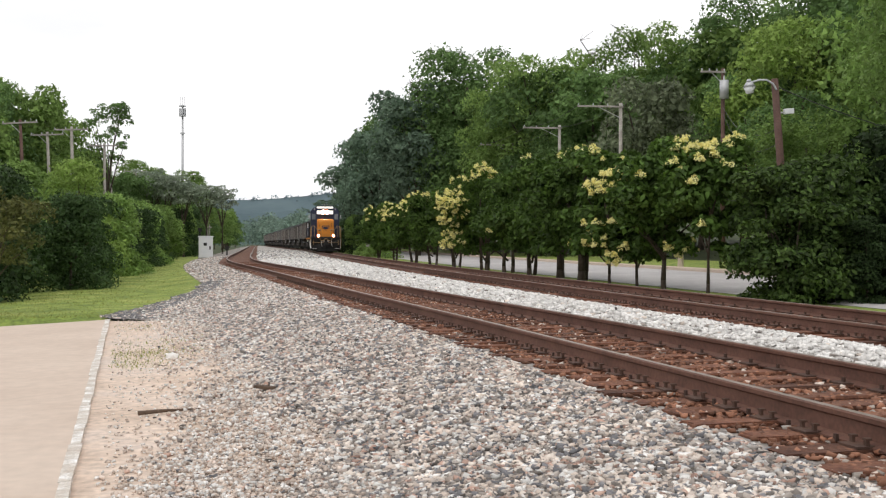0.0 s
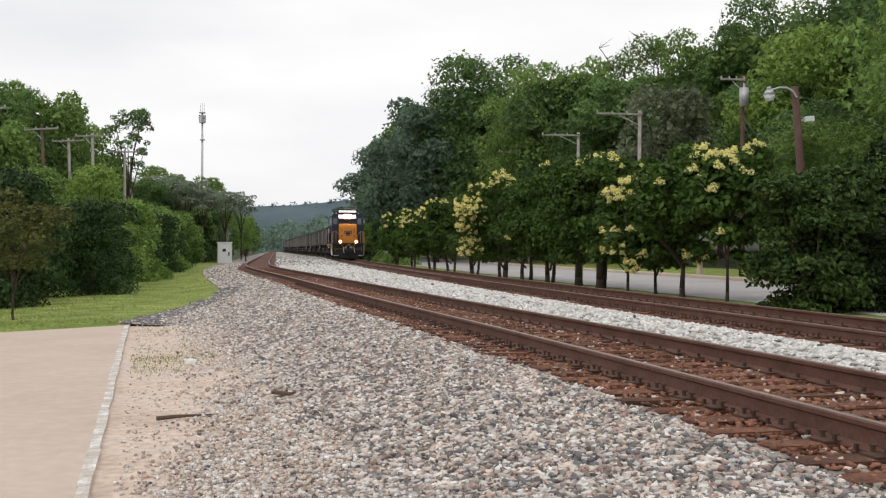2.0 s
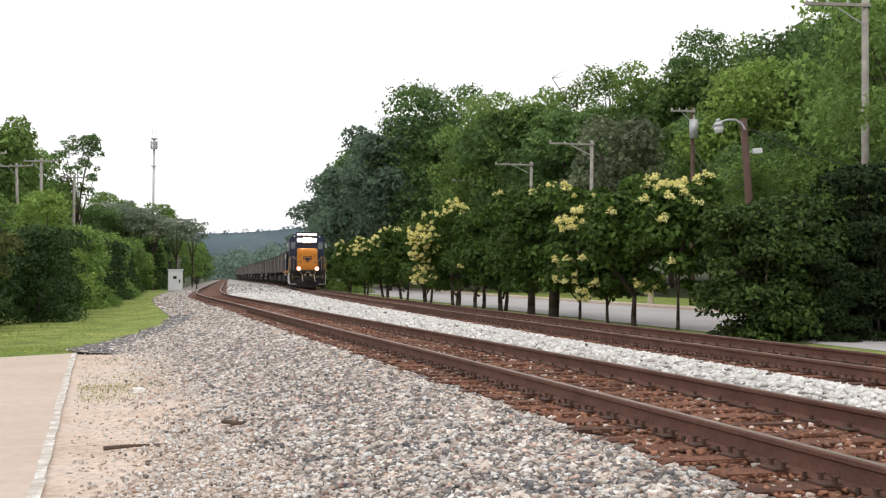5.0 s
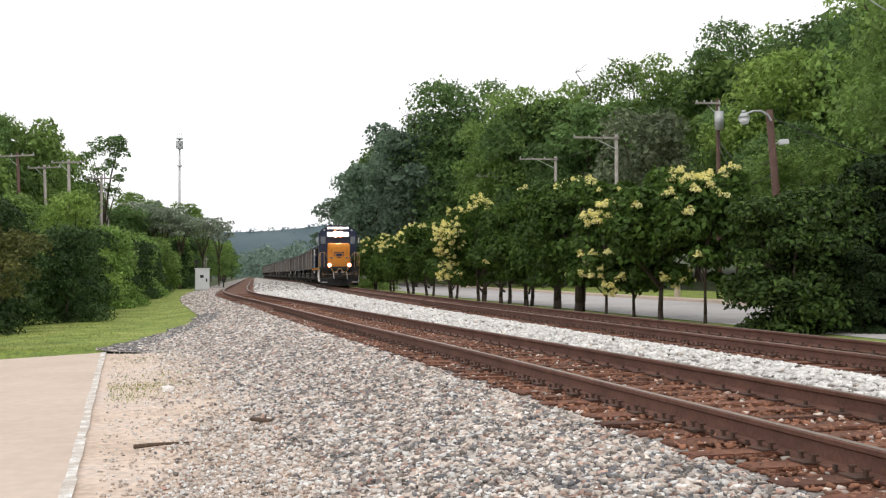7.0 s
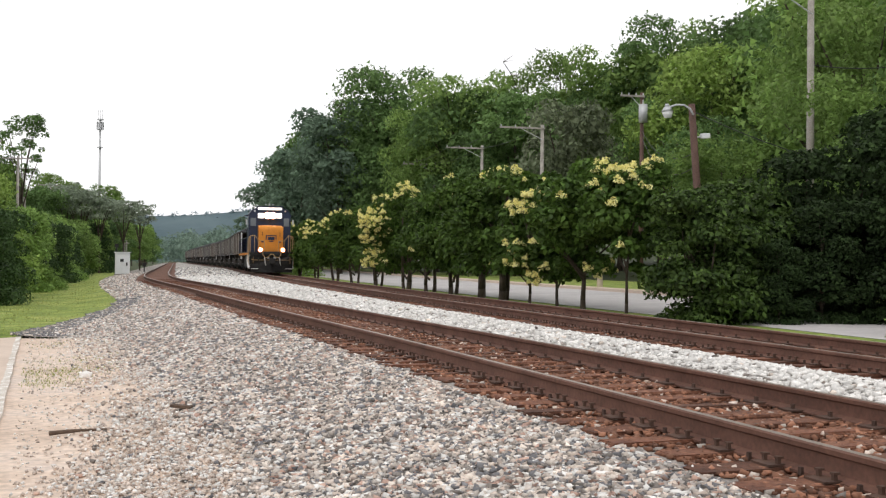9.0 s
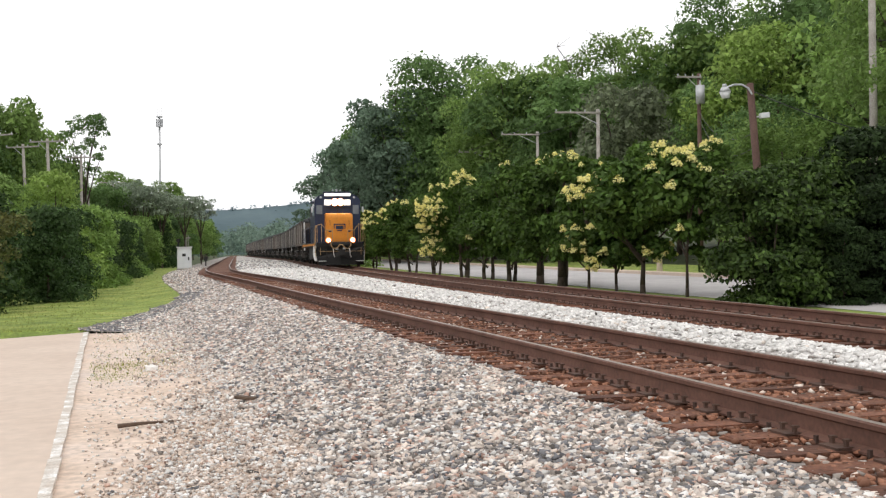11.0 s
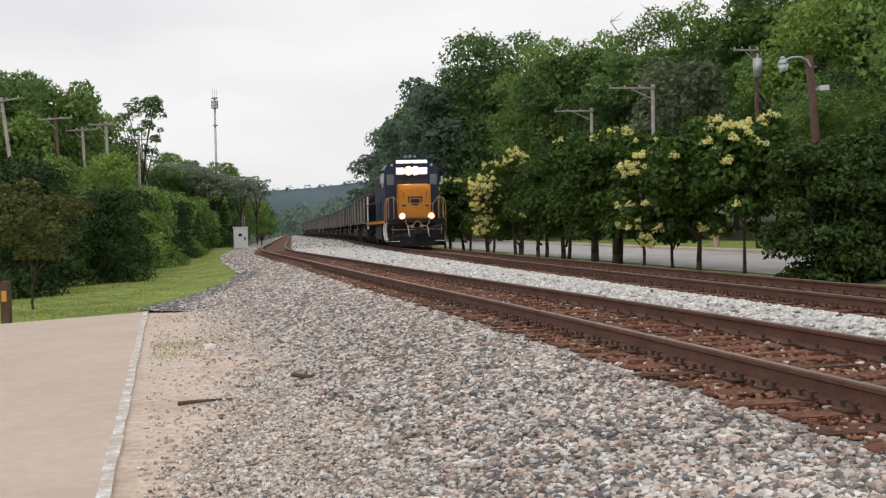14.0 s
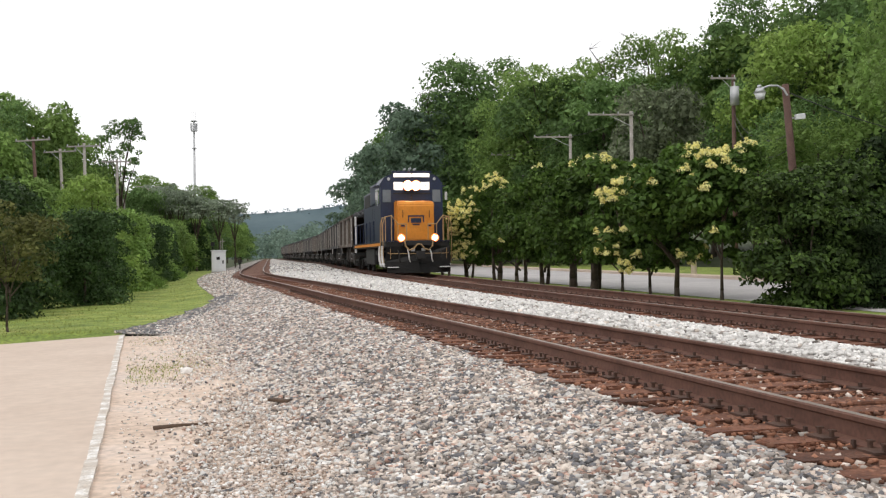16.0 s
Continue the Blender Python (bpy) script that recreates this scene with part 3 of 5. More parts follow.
stones("dark_ballast_stones", spots, RNG.uniform(0.05, 0.09, len(pts)), [STONE_RUST, STONE], (RNG.uniform(0, 1, len(pts)) < 0.1).astype(int), "dark rust-stained stones under the far track")


# ---- trees ----
def leaf_cloud(lobes, count, size, rng, aspect=0.6, inward=0.25, single=False):
    """Bent leaf sprays over the lobes (centre, radii): vertices and triangles of one crown."""
    lobes = np.array(lobes, dtype=float)
    weight = lobes[:, 3] * lobes[:, 4] + lobes[:, 3] * lobes[:, 5]
    pick = rng.choice(len(lobes), count, p=weight / weight.sum())
    d = rng.normal(size=(count, 3))
    d /= np.linalg.norm(d, axis=1)[:, None]
    d[:, 2] = np.where(d[:, 2] < -0.55, -d[:, 2], d[:, 2])
    rad = 1 - inward * rng.uniform(0, 1, count) ** 1.5 + 0.10 * rng.normal(size=count)
    c = lobes[pick, :3] + d * lobes[pick, 3:6] * rad[:, None]
    nrm = d * 0.7 + rng.normal(size=(count, 3)) * 0.55 + np.array([0, 0, 0.35])
    nrm /= np.linalg.norm(nrm, axis=1)[:, None]
    t = np.cross(nrm, rng.normal(size=(count, 3)))
    t /= np.linalg.norm(t, axis=1)[:, None]
    b = np.cross(nrm, t)
    s = (size * rng.uniform(0.55, 1.35, count))[:, None]
    droop = np.array([0, 0, -0.25]) * s
    v = np.stack([c - t * s, c - b * s * aspect * rng.uniform(0.7, 1.2, (count, 1)) - droop * 0.4, c + t * s + droop, c + b * s * aspect * rng.uniform(0.7, 1.2, (count, 1)) - droop * 0.4], 1)
    if single:
        return v[:, [0, 1, 3]].reshape(-1, 3) + np.repeat(t * s * 0.4, 3, 0), np.arange(3 * count).reshape(-1, 3)
    k = 4 * np.arange(count)[:, None]
    f = np.concatenate([k + np.array([[0, 1, 2]]), k + np.array([[0, 2, 3]])])
    return v.reshape(-1, 3), f


def crown_lobes(rng, height, radius, base, count, top=0.75, wide=False, flat=1.0):
    """Uneven rounded masses that make up a crown between base and height."""
    out = []
    for i in range(count):
        h = base + (height - base) * rng.uniform(0.08, 0.92)
        f = (h - base) / (height - base)
        spread = radius * (0.45 + 0.75 * math.sin(math.pi * min(1, max(0, 0.12 + f * top)))) * 0.75
        if wide:
            spread = radius * (0.95 - 0.45 * f) * 0.8
        a, r = rng.uniform(0, 2 * math.pi), spread * math.sqrt(rng.uniform(0.05, 1))
        s = radius * rng.uniform(0.17, 0.42)
        out.append((r * math.cos(a), r * math.sin(a), min(h, height - s * 0.75), s, s, s * rng.uniform(0.65, 0.95) * flat))
    return out


def tree(name, height, radius, base, lobes, leaves, leaf, mat, seed, label, category="tree", trunks=1, trunk_r=0.25, group="", top=0.75, bare=0, flat=1.0, single=None):
    """Tapered trunk, limbs to the crown's masses, and a crown of leaf sprays."""
    rng = np.random.default_rng(seed)
    thing = empty(name, Matrix(), label, category, group)
    ls = crown_lobes(rng, height, radius, base, lobes, top, base < 0.35, flat)
    for k in range(trunks):
        bm = bmesh.new()
        a = 2 * math.pi * k / trunks + seed
        off = 0.0 if trunks == 1 else 0.10 + 0.12 * rng.uniform()
        p = Vector((off * math.cos(a), off * math.sin(a), -0.4))
        r = trunk_r * rng.uniform(0.8, 1.1)
        steps = 5
        for i in range(steps):
            q = p + Vector((rng.normal() * 0.04 * height / steps + (0.05 * math.cos(a) if trunks > 1 else 0), rng.normal() * 0.04 * height / steps + (0.05 * math.sin(a) if trunks > 1 else 0), height * 0.8 / steps))
            rod(bm, p, q, r, r * 0.74, 7)
            p, r = q, r * 0.76
        part("trunk", bm, BARK, thing, smooth=True)
    for j in range(min(len(ls), 7)):
        bm = bmesh.new()
        x, y, z = ls[j][:3]
        h0 = max(base * 0.7, z * 0.55)
        mid = Vector((x * 0.45, y * 0.45, (h0 + z) * 0.5))
        rod(bm, (0, 0, h0 * 0.9), mid, trunk_r * 0.42, trunk_r * 0.28, 6)
        rod(bm, mid, (x, y, z), trunk_r * 0.28, trunk_r * 0.1, 6)
        part("limb", bm, BARK, thing)
    for j in range(bare):
        bm = bmesh.new()
        a = rng.uniform(0, 6.28)
        p = Vector((0, 0, height * 0.8))
        for i in range(3):
            q = p + Vector((math.cos(a) * radius * 0.16 + rng.normal() * 0.3, math.sin(a) * radius * 0.16 + rng.normal() * 0.3, height * 0.065))
            rod(bm, p, q, 0.06 - 0.015 * i, 0.045 - 0.012 * i, 5)
            for w in range(3):
                rod(bm, q, q + Vector((rng.normal() * 0.8, rng.normal() * 0.8, rng.uniform(0.3, 1.3))), 0.03, 0.012, 4)
            p = q
        part("bare_limb", bm, BARK, thing)
    v, f = leaf_cloud(ls, leaves, leaf, rng, 0.6 if leaf < 0.16 else 0.85, 0.3, leaf > 0.16 if single is None else single)
    ob = new("crown", fast_mesh("crown", v, f, [mat]))
    ob.parent = thing
    return thing


FOREST = [
    tree("oak_tree", 17, 5.5, 3.0, 50, 8000, 0.33, LEAF_DARK, 11, "tall dark green oak in the woods", trunk_r=0.32, group="woodland trees"),
    tree("maple_tree", 15, 5.0, 2.0, 46, 7600, 0.31, LEAF_MID, 12, "full green maple at the edge of the woods", trunk_r=0.28, group="woodland trees"),
    tree("ash_tree", 19, 4.6, 5.0, 36, 6200, 0.28, LEAF_MID, 13, "tall ash with an open airy crown", trunk_r=0.3, group="woodland trees"),
    tree("hickory_tree", 18, 5.0, 4.0, 40, 8500, 0.30, LEAF_HAZE, 15, "dark hickory with bare dead twigs at its top", trunk_r=0.3, group="woodland trees", bare=3),
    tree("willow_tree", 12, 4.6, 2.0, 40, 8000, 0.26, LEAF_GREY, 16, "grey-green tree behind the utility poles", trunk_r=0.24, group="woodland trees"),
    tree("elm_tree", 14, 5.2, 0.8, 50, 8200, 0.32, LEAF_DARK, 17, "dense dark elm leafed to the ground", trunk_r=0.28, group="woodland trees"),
    tree("locust_tree", 17, 5.2, 2.5, 46, 6200, 0.33, LEAF_HAZE, 18, "blue-green locust in the farther woods", trunk_r=0.3, group="woodland trees"),
]
OAK, MAPLE, ASH, HICKORY, WILLOW, ELM, LOCUST, NEAR_OAK, NEAR_MAPLE, NEAR_ASH, NEAR_LINDEN, NEAR_ELM, PINE = range(13)
HEIGHTS = [17, 15, 19, 18, 12, 14, 17, 17, 15, 18, 14, 16, 9]
FOREST += [
    tree("oak_tree", 17, 5.2, 3.0, 74, 15000, 0.20, LEAF_DARK, 71, "tall dark green oak rising behind the road", trunk_r=0.32, group="woodland trees"),
    tree("maple_tree", 15, 4.8, 2.0, 70, 15000, 0.19, LEAF_MID, 72, "full fresh green maple above the road", trunk_r=0.28, group="woodland trees"),
    tree("ash_tree", 18, 4.2, 6.0, 46, 8000, 0.18, LEAF_MID, 73, "tall ash with an airy crown and gaps of sky", trunk_r=0.28, group="woodland trees", bare=2),
    tree("linden_tree", 14, 4.3, 2.0, 80, 16000, 0.18, LEAF_LIGHT, 74, "rounded light yellow-green linden", trunk_r=0.3, group="woodland trees", top=0.85),
    tree("elm_tree", 16, 5.0, 1.5, 70, 15000, 0.20, LEAF_DARK, 77, "dense dark elm on the hillside", trunk_r=0.28, group="woodland trees"),
    tree("pine_tree", 9, 2.4, 6.2, 22, 1700, 0.17, LEAF_PINE, 78, "slender pine with a bare trunk and flat crown", trunk_r=0.13, group="woodland trees", flat=0.65),
]
used_first = set()


def plant(kind, x, y, scale, turn=None):
    turn = random.uniform(0, 360) if turn is None else turn
    src = FOREST[kind]
    m = pose(x, y, ground_height(x, y), 0, 0, turn)
    if kind in used_first:
        ob = copy_thing(src, m)
    else:
        used_first.add(kind)
        src.matrix_basis = m
        ob = src
    ob.scale = (scale * random.uniform(0.9, 1.1), scale * random.uniform(0.9, 1.1), scale)
    return ob


def plant_to(kind, x, y, top, width=1.0):
    """A tree whose crown ends at the height top."""
    sc = (top - ground_height(x, y)) / HEIGHTS[kind]
    ob = plant(kind, x, y, sc)
    ob.scale = (ob.scale[0] * width, ob.scale[1] * width, sc)


# the wooded hillside beyond the road
def woods_edge(y):
    return np.interp(y, [0, 76, 98, 130, 190, 260, 330], [25.5, 25.5, 18.5, 11.5, 13, 19.5, 26])


for row, (off, step, y0, y1) in enumerate([(0, 6.5, 20, 260), (8, 9, 24, 240), (17, 13, 30, 200)]):
    y = y0
    while y < y1:
        yy = y + random.uniform(-1.5, 1.5)
        xx = far_x(yy) + woods_edge(yy) + off + random.uniform(-2, 2)
        # beyond 105 m mostly locusts, whose leaf colour carries the haze
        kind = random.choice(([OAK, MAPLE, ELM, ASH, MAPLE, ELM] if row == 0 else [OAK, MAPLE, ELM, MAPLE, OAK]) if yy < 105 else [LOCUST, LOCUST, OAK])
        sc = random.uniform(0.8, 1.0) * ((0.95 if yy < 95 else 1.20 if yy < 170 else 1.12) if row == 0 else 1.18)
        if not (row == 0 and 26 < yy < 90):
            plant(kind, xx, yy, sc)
        y += step * random.uniform(0.8, 1.2) * (1 + 0.4 * (yy > 160))

# the woods on the camera's side of the line
for row, (off, step, y0, y1) in enumerate([(-21, 5.5, 76, 122), (-28, 7, 72, 140), (-38, 11, 70, 150), (-49, 16, 70, 130), (0, 8, 122, 400), (-9, 12, 130, 330)]):
    y = y0
    while y < y1:
        yy = y + random.uniform(-2, 2)
        edge = off if row < 4 else off + np.interp(yy, [120, 130, 180, 260, 400], [-14, -13, -10, -8, -8])
        xx = near_x(min(yy, 415)) + edge + random.uniform(-2, 2)
        plant(random.choice([OAK, MAPLE, ELM, MAPLE, ASH]), xx, yy, random.uniform(0.8, 1.0) * (0.88, 0.98, 1.05, 1.15, 0.72, 0.85)[row])
        y += step * random.uniform(0.8, 1.2) * (1 + (yy > 180))

# single trees that stand out of the hillside and the verge
for kind, x, y, top, width in [
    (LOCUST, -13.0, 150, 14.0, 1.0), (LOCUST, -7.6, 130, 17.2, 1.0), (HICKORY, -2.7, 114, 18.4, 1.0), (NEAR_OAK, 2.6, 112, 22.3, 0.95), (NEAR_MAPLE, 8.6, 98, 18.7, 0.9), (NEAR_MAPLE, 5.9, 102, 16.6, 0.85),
    (NEAR_ASH, 15.2, 104, 20.4, 0.95), (NEAR_ASH, 18.4, 100, 20.9, 0.95), (NEAR_ASH, 12.0, 108, 18.8, 0.95), (NEAR_MAPLE, 21.2, 88, 19.5, 0.85), (NEAR_ELM, 23.6, 84, 20.0, 0.9), (NEAR_OAK, 17.6, 92, 17.0, 0.9), (NEAR_LINDEN, 22.9, 70, 16.1, 0.92),
    (NEAR_MAPLE, 30.5, 88, 21.3, 0.9), (NEAR_OAK, 27.9, 74, 18.9, 0.9), (NEAR_ELM, 28.6, 70, 18.2, 0.85), (NEAR_MAPLE, 21.2, 46, 15.4, 0.95), (NEAR_ELM, 24.5, 52, 17.5, 0.9), (NEAR_MAPLE, 19.2, 40, 11.5, 0.9), (WILLOW, 14.6, 78, 12.4, 0.9),
    (NEAR_ELM, 20.6, 72, 12.6, 0.9), (NEAR_MAPLE, 15.6, 46, 6.6, 1.2), (NEAR_ELM, 17.2, 52, 8.0, 1.2), (NEAR_OAK, 10.5, 92, 13.0, 0.9), (NEAR_MAPLE, 17.4, 34.5, 7.5, 1.1), (NEAR_ELM, 21.5, 34, 14.0, 0.9),
    (OAK, -39.2, 86, 13.7, 0.85), (NEAR_OAK, -38.6, 90, 15.4, 0.75), (MAPLE, -37.2, 94, 14.8, 0.8), (NEAR_MAPLE, -36.4, 99, 13.6, 0.7), (MAPLE, -36.4, 105, 13.0, 0.75), (OAK, -41.5, 82, 13.2, 0.9), (OAK, -36.0, 108, 10.3, 0.8), (ELM, -34.0, 116, 8.6, 0.8),
    (PINE, -32.6, 120, 9.3, 1.0), (PINE, -30.6, 118, 8.5, 1.1), (PINE, -28.6, 118, 7.8, 1.2), (PINE, -27.0, 122, 7.6, 1.1), (PINE, -26.0, 126, 7.4, 1.0),
]:
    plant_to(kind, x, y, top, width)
lone = tree("lone_tree", 16.0, 2.3, 9.4, 22, 2600, 0.17, LEAF_DARK, 61, "thin tall tree with an open tufted crown", trunk_r=0.18)
lone.matrix_basis = pose(-32.9, 105, ground_height(-32.9, 105))


# ---- hedges and shrubs ----
SHRUBS = [
    tree("evergreen_shrub", 4.6, 2.3, -0.3, 36, 10000, 0.125, LEAF_HEDGE, 31, "dense dark evergreen shrub leafed to the ground", "shrub", trunk_r=0.10, group="verge shrubs", top=0.85, single=True),
    tree("green_shrub", 5.2, 2.6, -0.3, 36, 12000, 0.12, LEAF_LIGHT, 32, "bright green leafy shrub at the edge of the grass", "shrub", trunk_r=0.10, group="verge shrubs", single=True),
    tree("bronze_shrub", 3.6, 1.35, 1.0, 26, 5000, 0.085, LEAF_RUST, 33, "small bronze-tinged tree on the grass", "shrub", trunk_r=0.05, group="verge shrubs", single=True),
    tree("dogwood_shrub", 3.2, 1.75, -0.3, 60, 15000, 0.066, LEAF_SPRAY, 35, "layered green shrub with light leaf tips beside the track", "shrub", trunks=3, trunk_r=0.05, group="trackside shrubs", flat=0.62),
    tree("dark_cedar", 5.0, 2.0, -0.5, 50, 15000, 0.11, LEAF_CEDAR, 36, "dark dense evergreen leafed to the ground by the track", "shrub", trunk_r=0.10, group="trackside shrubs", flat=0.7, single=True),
    tree("mixed_shrub", 4.8, 2.4, -0.3, 34, 8500, 0.145, LEAF_MID, 34, "rounded green shrub in the hedge", "shrub", trunk_r=0.10, group="verge shrubs", single=True),
]
placed = set()


def shrub(kind, x, y, scale, z=None):
    src = SHRUBS[kind]
    m = pose(x, y, (max(LEFT_Z - 0.08, ground_height(x, y)) if z is None else z), 0, 0, random.uniform(0, 360))
    ob = copy_thing(src, m) if kind in placed else src
    placed.add(kind)
    ob.matrix_basis = m
    ob.scale = (scale * random.uniform(0.92, 1.1), scale * random.uniform(0.92, 1.1), scale)
    return ob


for kind, x, y, sc in [(2, -10.05, 24.0, 0.82), (0, -12.9, 30.0, 0.80), (0, -14.6, 33.5, 0.9), (0, -12.7, 36.5, 0.72), (1, -15.3, 45.0, 0.98), (0, -14.0, 42.0, 0.75), (5, -15.9, 51.0, 0.8),
                       (0, -17.5, 57, 0.85), (5, -19.2, 63, 0.85), (0, -20.0, 70, 0.85), (5, -22.0, 77, 0.95), (0, -23.5, 85, 0.9), (5, -25.0, 93, 1.0), (0, -27.5, 101, 1.0), (5, -28.5, 110, 1.1), (0, -30, 120, 1.2), (5, -33, 132, 1.3), (0, -35, 145, 1.4),
                       (0, -13.8, 34.5, 0.7), (0, -13.6, 39.5, 0.7), (0, -16.5, 48, 0.75), (5, -16.6, 54, 0.75), (0, -18.3, 60, 0.8), (0, -19.6, 66.5, 0.8), (5, -21.0, 73.5, 0.85), (0, -22.7, 81, 0.9), (5, -24.2, 89, 0.9), (0, -26.2, 97, 0.95), (0, -17.5, 37, 1.0), (0, -19.0, 43, 1.05), (5, -19.5, 50, 1.1), (0, -22.0, 58, 1.1), (5, -24.5, 66, 1.2), (0, -27, 76, 1.2), (5, -29, 86, 1.3)]:
    shrub(kind, x, y, sc)


# ---- flowering trees along the far track ----
def flowering_tree(x, y, height, radius, seed, zones, trunks, trunk_r=0.11, base=0.72):
    """Small tree with cream flower heads, in zones of its crown: a direction from the middle, how many and how widely spread."""
    flowers = sum(z[3] for z in zones)
    thing = tree("flowering_tree", height, radius, base, 38, 9500, 0.10, LEAF_ROW, seed, "small dense tree with clusters of cream flower heads" if flowers > 8 else "small dense green tree in the trackside row", "tree", trunks=trunks, trunk_r=trunk_r, group="trackside row of flowering trees", top=0.8)
    rng = np.random.default_rng(seed + 500)
    crown = [o for o in thing.children if o.name.startswith("crown")][0]
    co = np.zeros(len(crown.data.vertices) * 3, dtype=np.float32)
    crown.data.vertices.foreach_get("co", co)
    co = co.reshape(-1, 3)
    dirs = (co - np.array([0, 0, (height + base) / 2])) / np.array([radius, radius, (height - base) / 2])
    for zx, zy, zz, count, spread in zones:
        aim = np.array([zx, zy, zz])
        score = dirs @ aim - 0.5 * np.linalg.norm(dirs - aim, axis=1) / spread + 0.42 * rng.normal(size=len(co))
        picks = []
        for i in np.argsort(-score):
            if all(np.linalg.norm(co[i] - co[j]) > 0.25 for j in picks):
                picks.append(i)
            if len(picks) >= count:
                break
        for i in picks:
            out = Vector(dirs[i]).normalized()
            ls = [(0, 0, 0, 0.10, 0.10, 0.08), (rng.normal() * 0.06, rng.normal() * 0.06, 0.07, 0.07, 0.07, 0.07), (rng.normal() * 0.08, rng.normal() * 0.08, -0.02, 0.08, 0.08, 0.07)]
            v, f = leaf_cloud(ls, 90, 0.040, rng, 0.8, 0.4, True)
            ob = new("flower_head", fast_mesh("flower_head", v, f, [BLOSSOM]))
            ob.parent = thing
            ob.location = Vector(co[i]) + out * 0.08
            sc = rng.uniform(0.75, 1.45)
            ob.scale = (sc, sc, sc)
    thing.matrix_basis = pose(x, y, RIGHT_Z - 0.02)
    return thing


flowering_tree(6.40, 31.0, 4.3, 1.55, 41, [(0.1, -0.5, -0.7, 7, 0.5), (0.35, -0.4, 0.9, 12, 0.6), (-0.1, -0.8, 0.3, 3, 0.5)], 1, 0.12)
flowering_tree(7.15, 28.9, 4.15, 1.35, 47, [(0.0, -0.3, 0.97, 20, 0.7), (-0.5, -0.5, 0.8, 9, 0.5), (-0.3, -0.9, 0.2, 2, 0.5)], 1, 0.07)
flowering_tree(6.00, 33.0, 4.1, 1.45, 57, [(-0.8, -0.5, 0.5, 20, 0.5), (-0.95, -0.35, 0.1, 11, 0.4), (-0.8, -0.5, -0.75, 9, 0.4)], 1, 0.08)
flowering_tree(5.55, 35.8, 4.5, 1.5, 52, [(0.0, -0.4, 0.9, 4, 0.8)], 1, 0.07)
flowering_tree(5.00, 38.4, 4.8, 1.75, 42, [(0.0, -0.4, 0.9, 5, 1.0), (0.0, -1.0, 0.1, 2, 0.7), (-0.3, -0.6, -0.8, 2, 0.5)], 2, 0.21)
flowering_tree(4.50, 41.2, 4.75, 1.75, 58, [(0.0, -0.4, 0.9, 4, 1.0)], 2, 0.2)
flowering_tree(3.75, 45.0, 4.6, 1.6, 48, [(0.0, -0.7, 0.6, 3, 1.0)], 2, 0.13)
flowering_tree(2.95, 48.4, 4.6, 1.6, 54, [(0.0, -0.9, -0.3, 3, 1.0)], 2, 0.12)
flowering_tree(2.05, 52.0, 4.9, 1.95, 43, [(-0.75, -0.55, 0.45, 48, 0.6), (-0.85, -0.5, -0.15, 34, 0.5), (-0.8, -0.5, -0.6, 18, 0.4), (-0.1, -0.4, 0.95, 20, 0.6)], 3, 0.13)
flowering_tree(0.7, 58.6, 4.4, 1.7, 44, [(-0.2, -0.4, 0.9, 5, 1.0)], 3)
flowering_tree(-0.6, 64.3, 4.3, 1.7, 56, [(-0.2, -0.6, 0.7, 7, 1.0)], 2)
flowering_tree(-1.8, 68.5, 4.5, 1.7, 45, [(-0.6, -0.5, 0.6, 26, 0.8), (-0.2, -0.4, 0.95, 14, 0.7)], 3)
flowering_tree(-3.4, 77.0, 4.3, 1.7, 46, [(-0.5, -0.6, 0.6, 14, 0.9)], 2)
flowering_tree(-5.2, 86.0, 4.1, 1.6, 49, [(-0.5, -0.6, 0.6, 8, 1.0)], 2)
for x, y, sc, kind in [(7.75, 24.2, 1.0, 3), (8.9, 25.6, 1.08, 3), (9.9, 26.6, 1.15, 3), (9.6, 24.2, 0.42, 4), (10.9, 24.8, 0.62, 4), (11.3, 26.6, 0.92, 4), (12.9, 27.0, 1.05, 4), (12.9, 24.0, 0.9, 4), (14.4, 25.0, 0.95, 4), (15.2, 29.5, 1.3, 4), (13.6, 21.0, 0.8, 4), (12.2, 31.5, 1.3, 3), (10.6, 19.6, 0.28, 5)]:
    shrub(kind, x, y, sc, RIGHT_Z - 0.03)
for y in (96, 106, 117, 128, 141, 155, 170):
    shrub(0 if y % 2 else 5, far_x(y) + 4.6, y, 0.95, RIGHT_Z - 0.03)


# ---- utility poles, street lamp, mast ----
def insulator(thing, x, z, y=0.0):
    bm = rod(bmesh.new(), (x, y, z), (x, y, z + 0.14), 0.045, 0.03, 6)
    part("insulator", bm, STEEL_GREY, thing)


def utility_pole(x, y, z, height, arm_left, arm_right, mat, label, turn=0.0, lean=0.0, second=False, brace=True, above=0.0):
    thing = empty("utility_pole", pose(x, y, z, 0, lean, turn), label, "utility pole", "utility poles")
    part("pole", rod(bmesh.new(), (0, 0, -0.5), (0, 0, height + above), 0.16, 0.11, 10), mat, thing, smooth=True)
    for k in range(2 if second else 1):
        za = height - 0.25 - 0.9 * k
        part("crossarm", boxes((-arm_left, arm_right, -0.16, -0.05, za - 0.06, za + 0.06), bevel=0.01), POLE_GREY, thing)
        for q in np.linspace(-arm_left + 0.08, arm_right - 0.08, 4):
            insulator(thing, q, za + 0.06, -0.1)
        if brace:
            part("brace", rods([((-arm_left * 0.55, -0.1, za), (0, -0.1, za - 0.75))], 0.025, 5), STEEL_GREY, thing)
    return thing


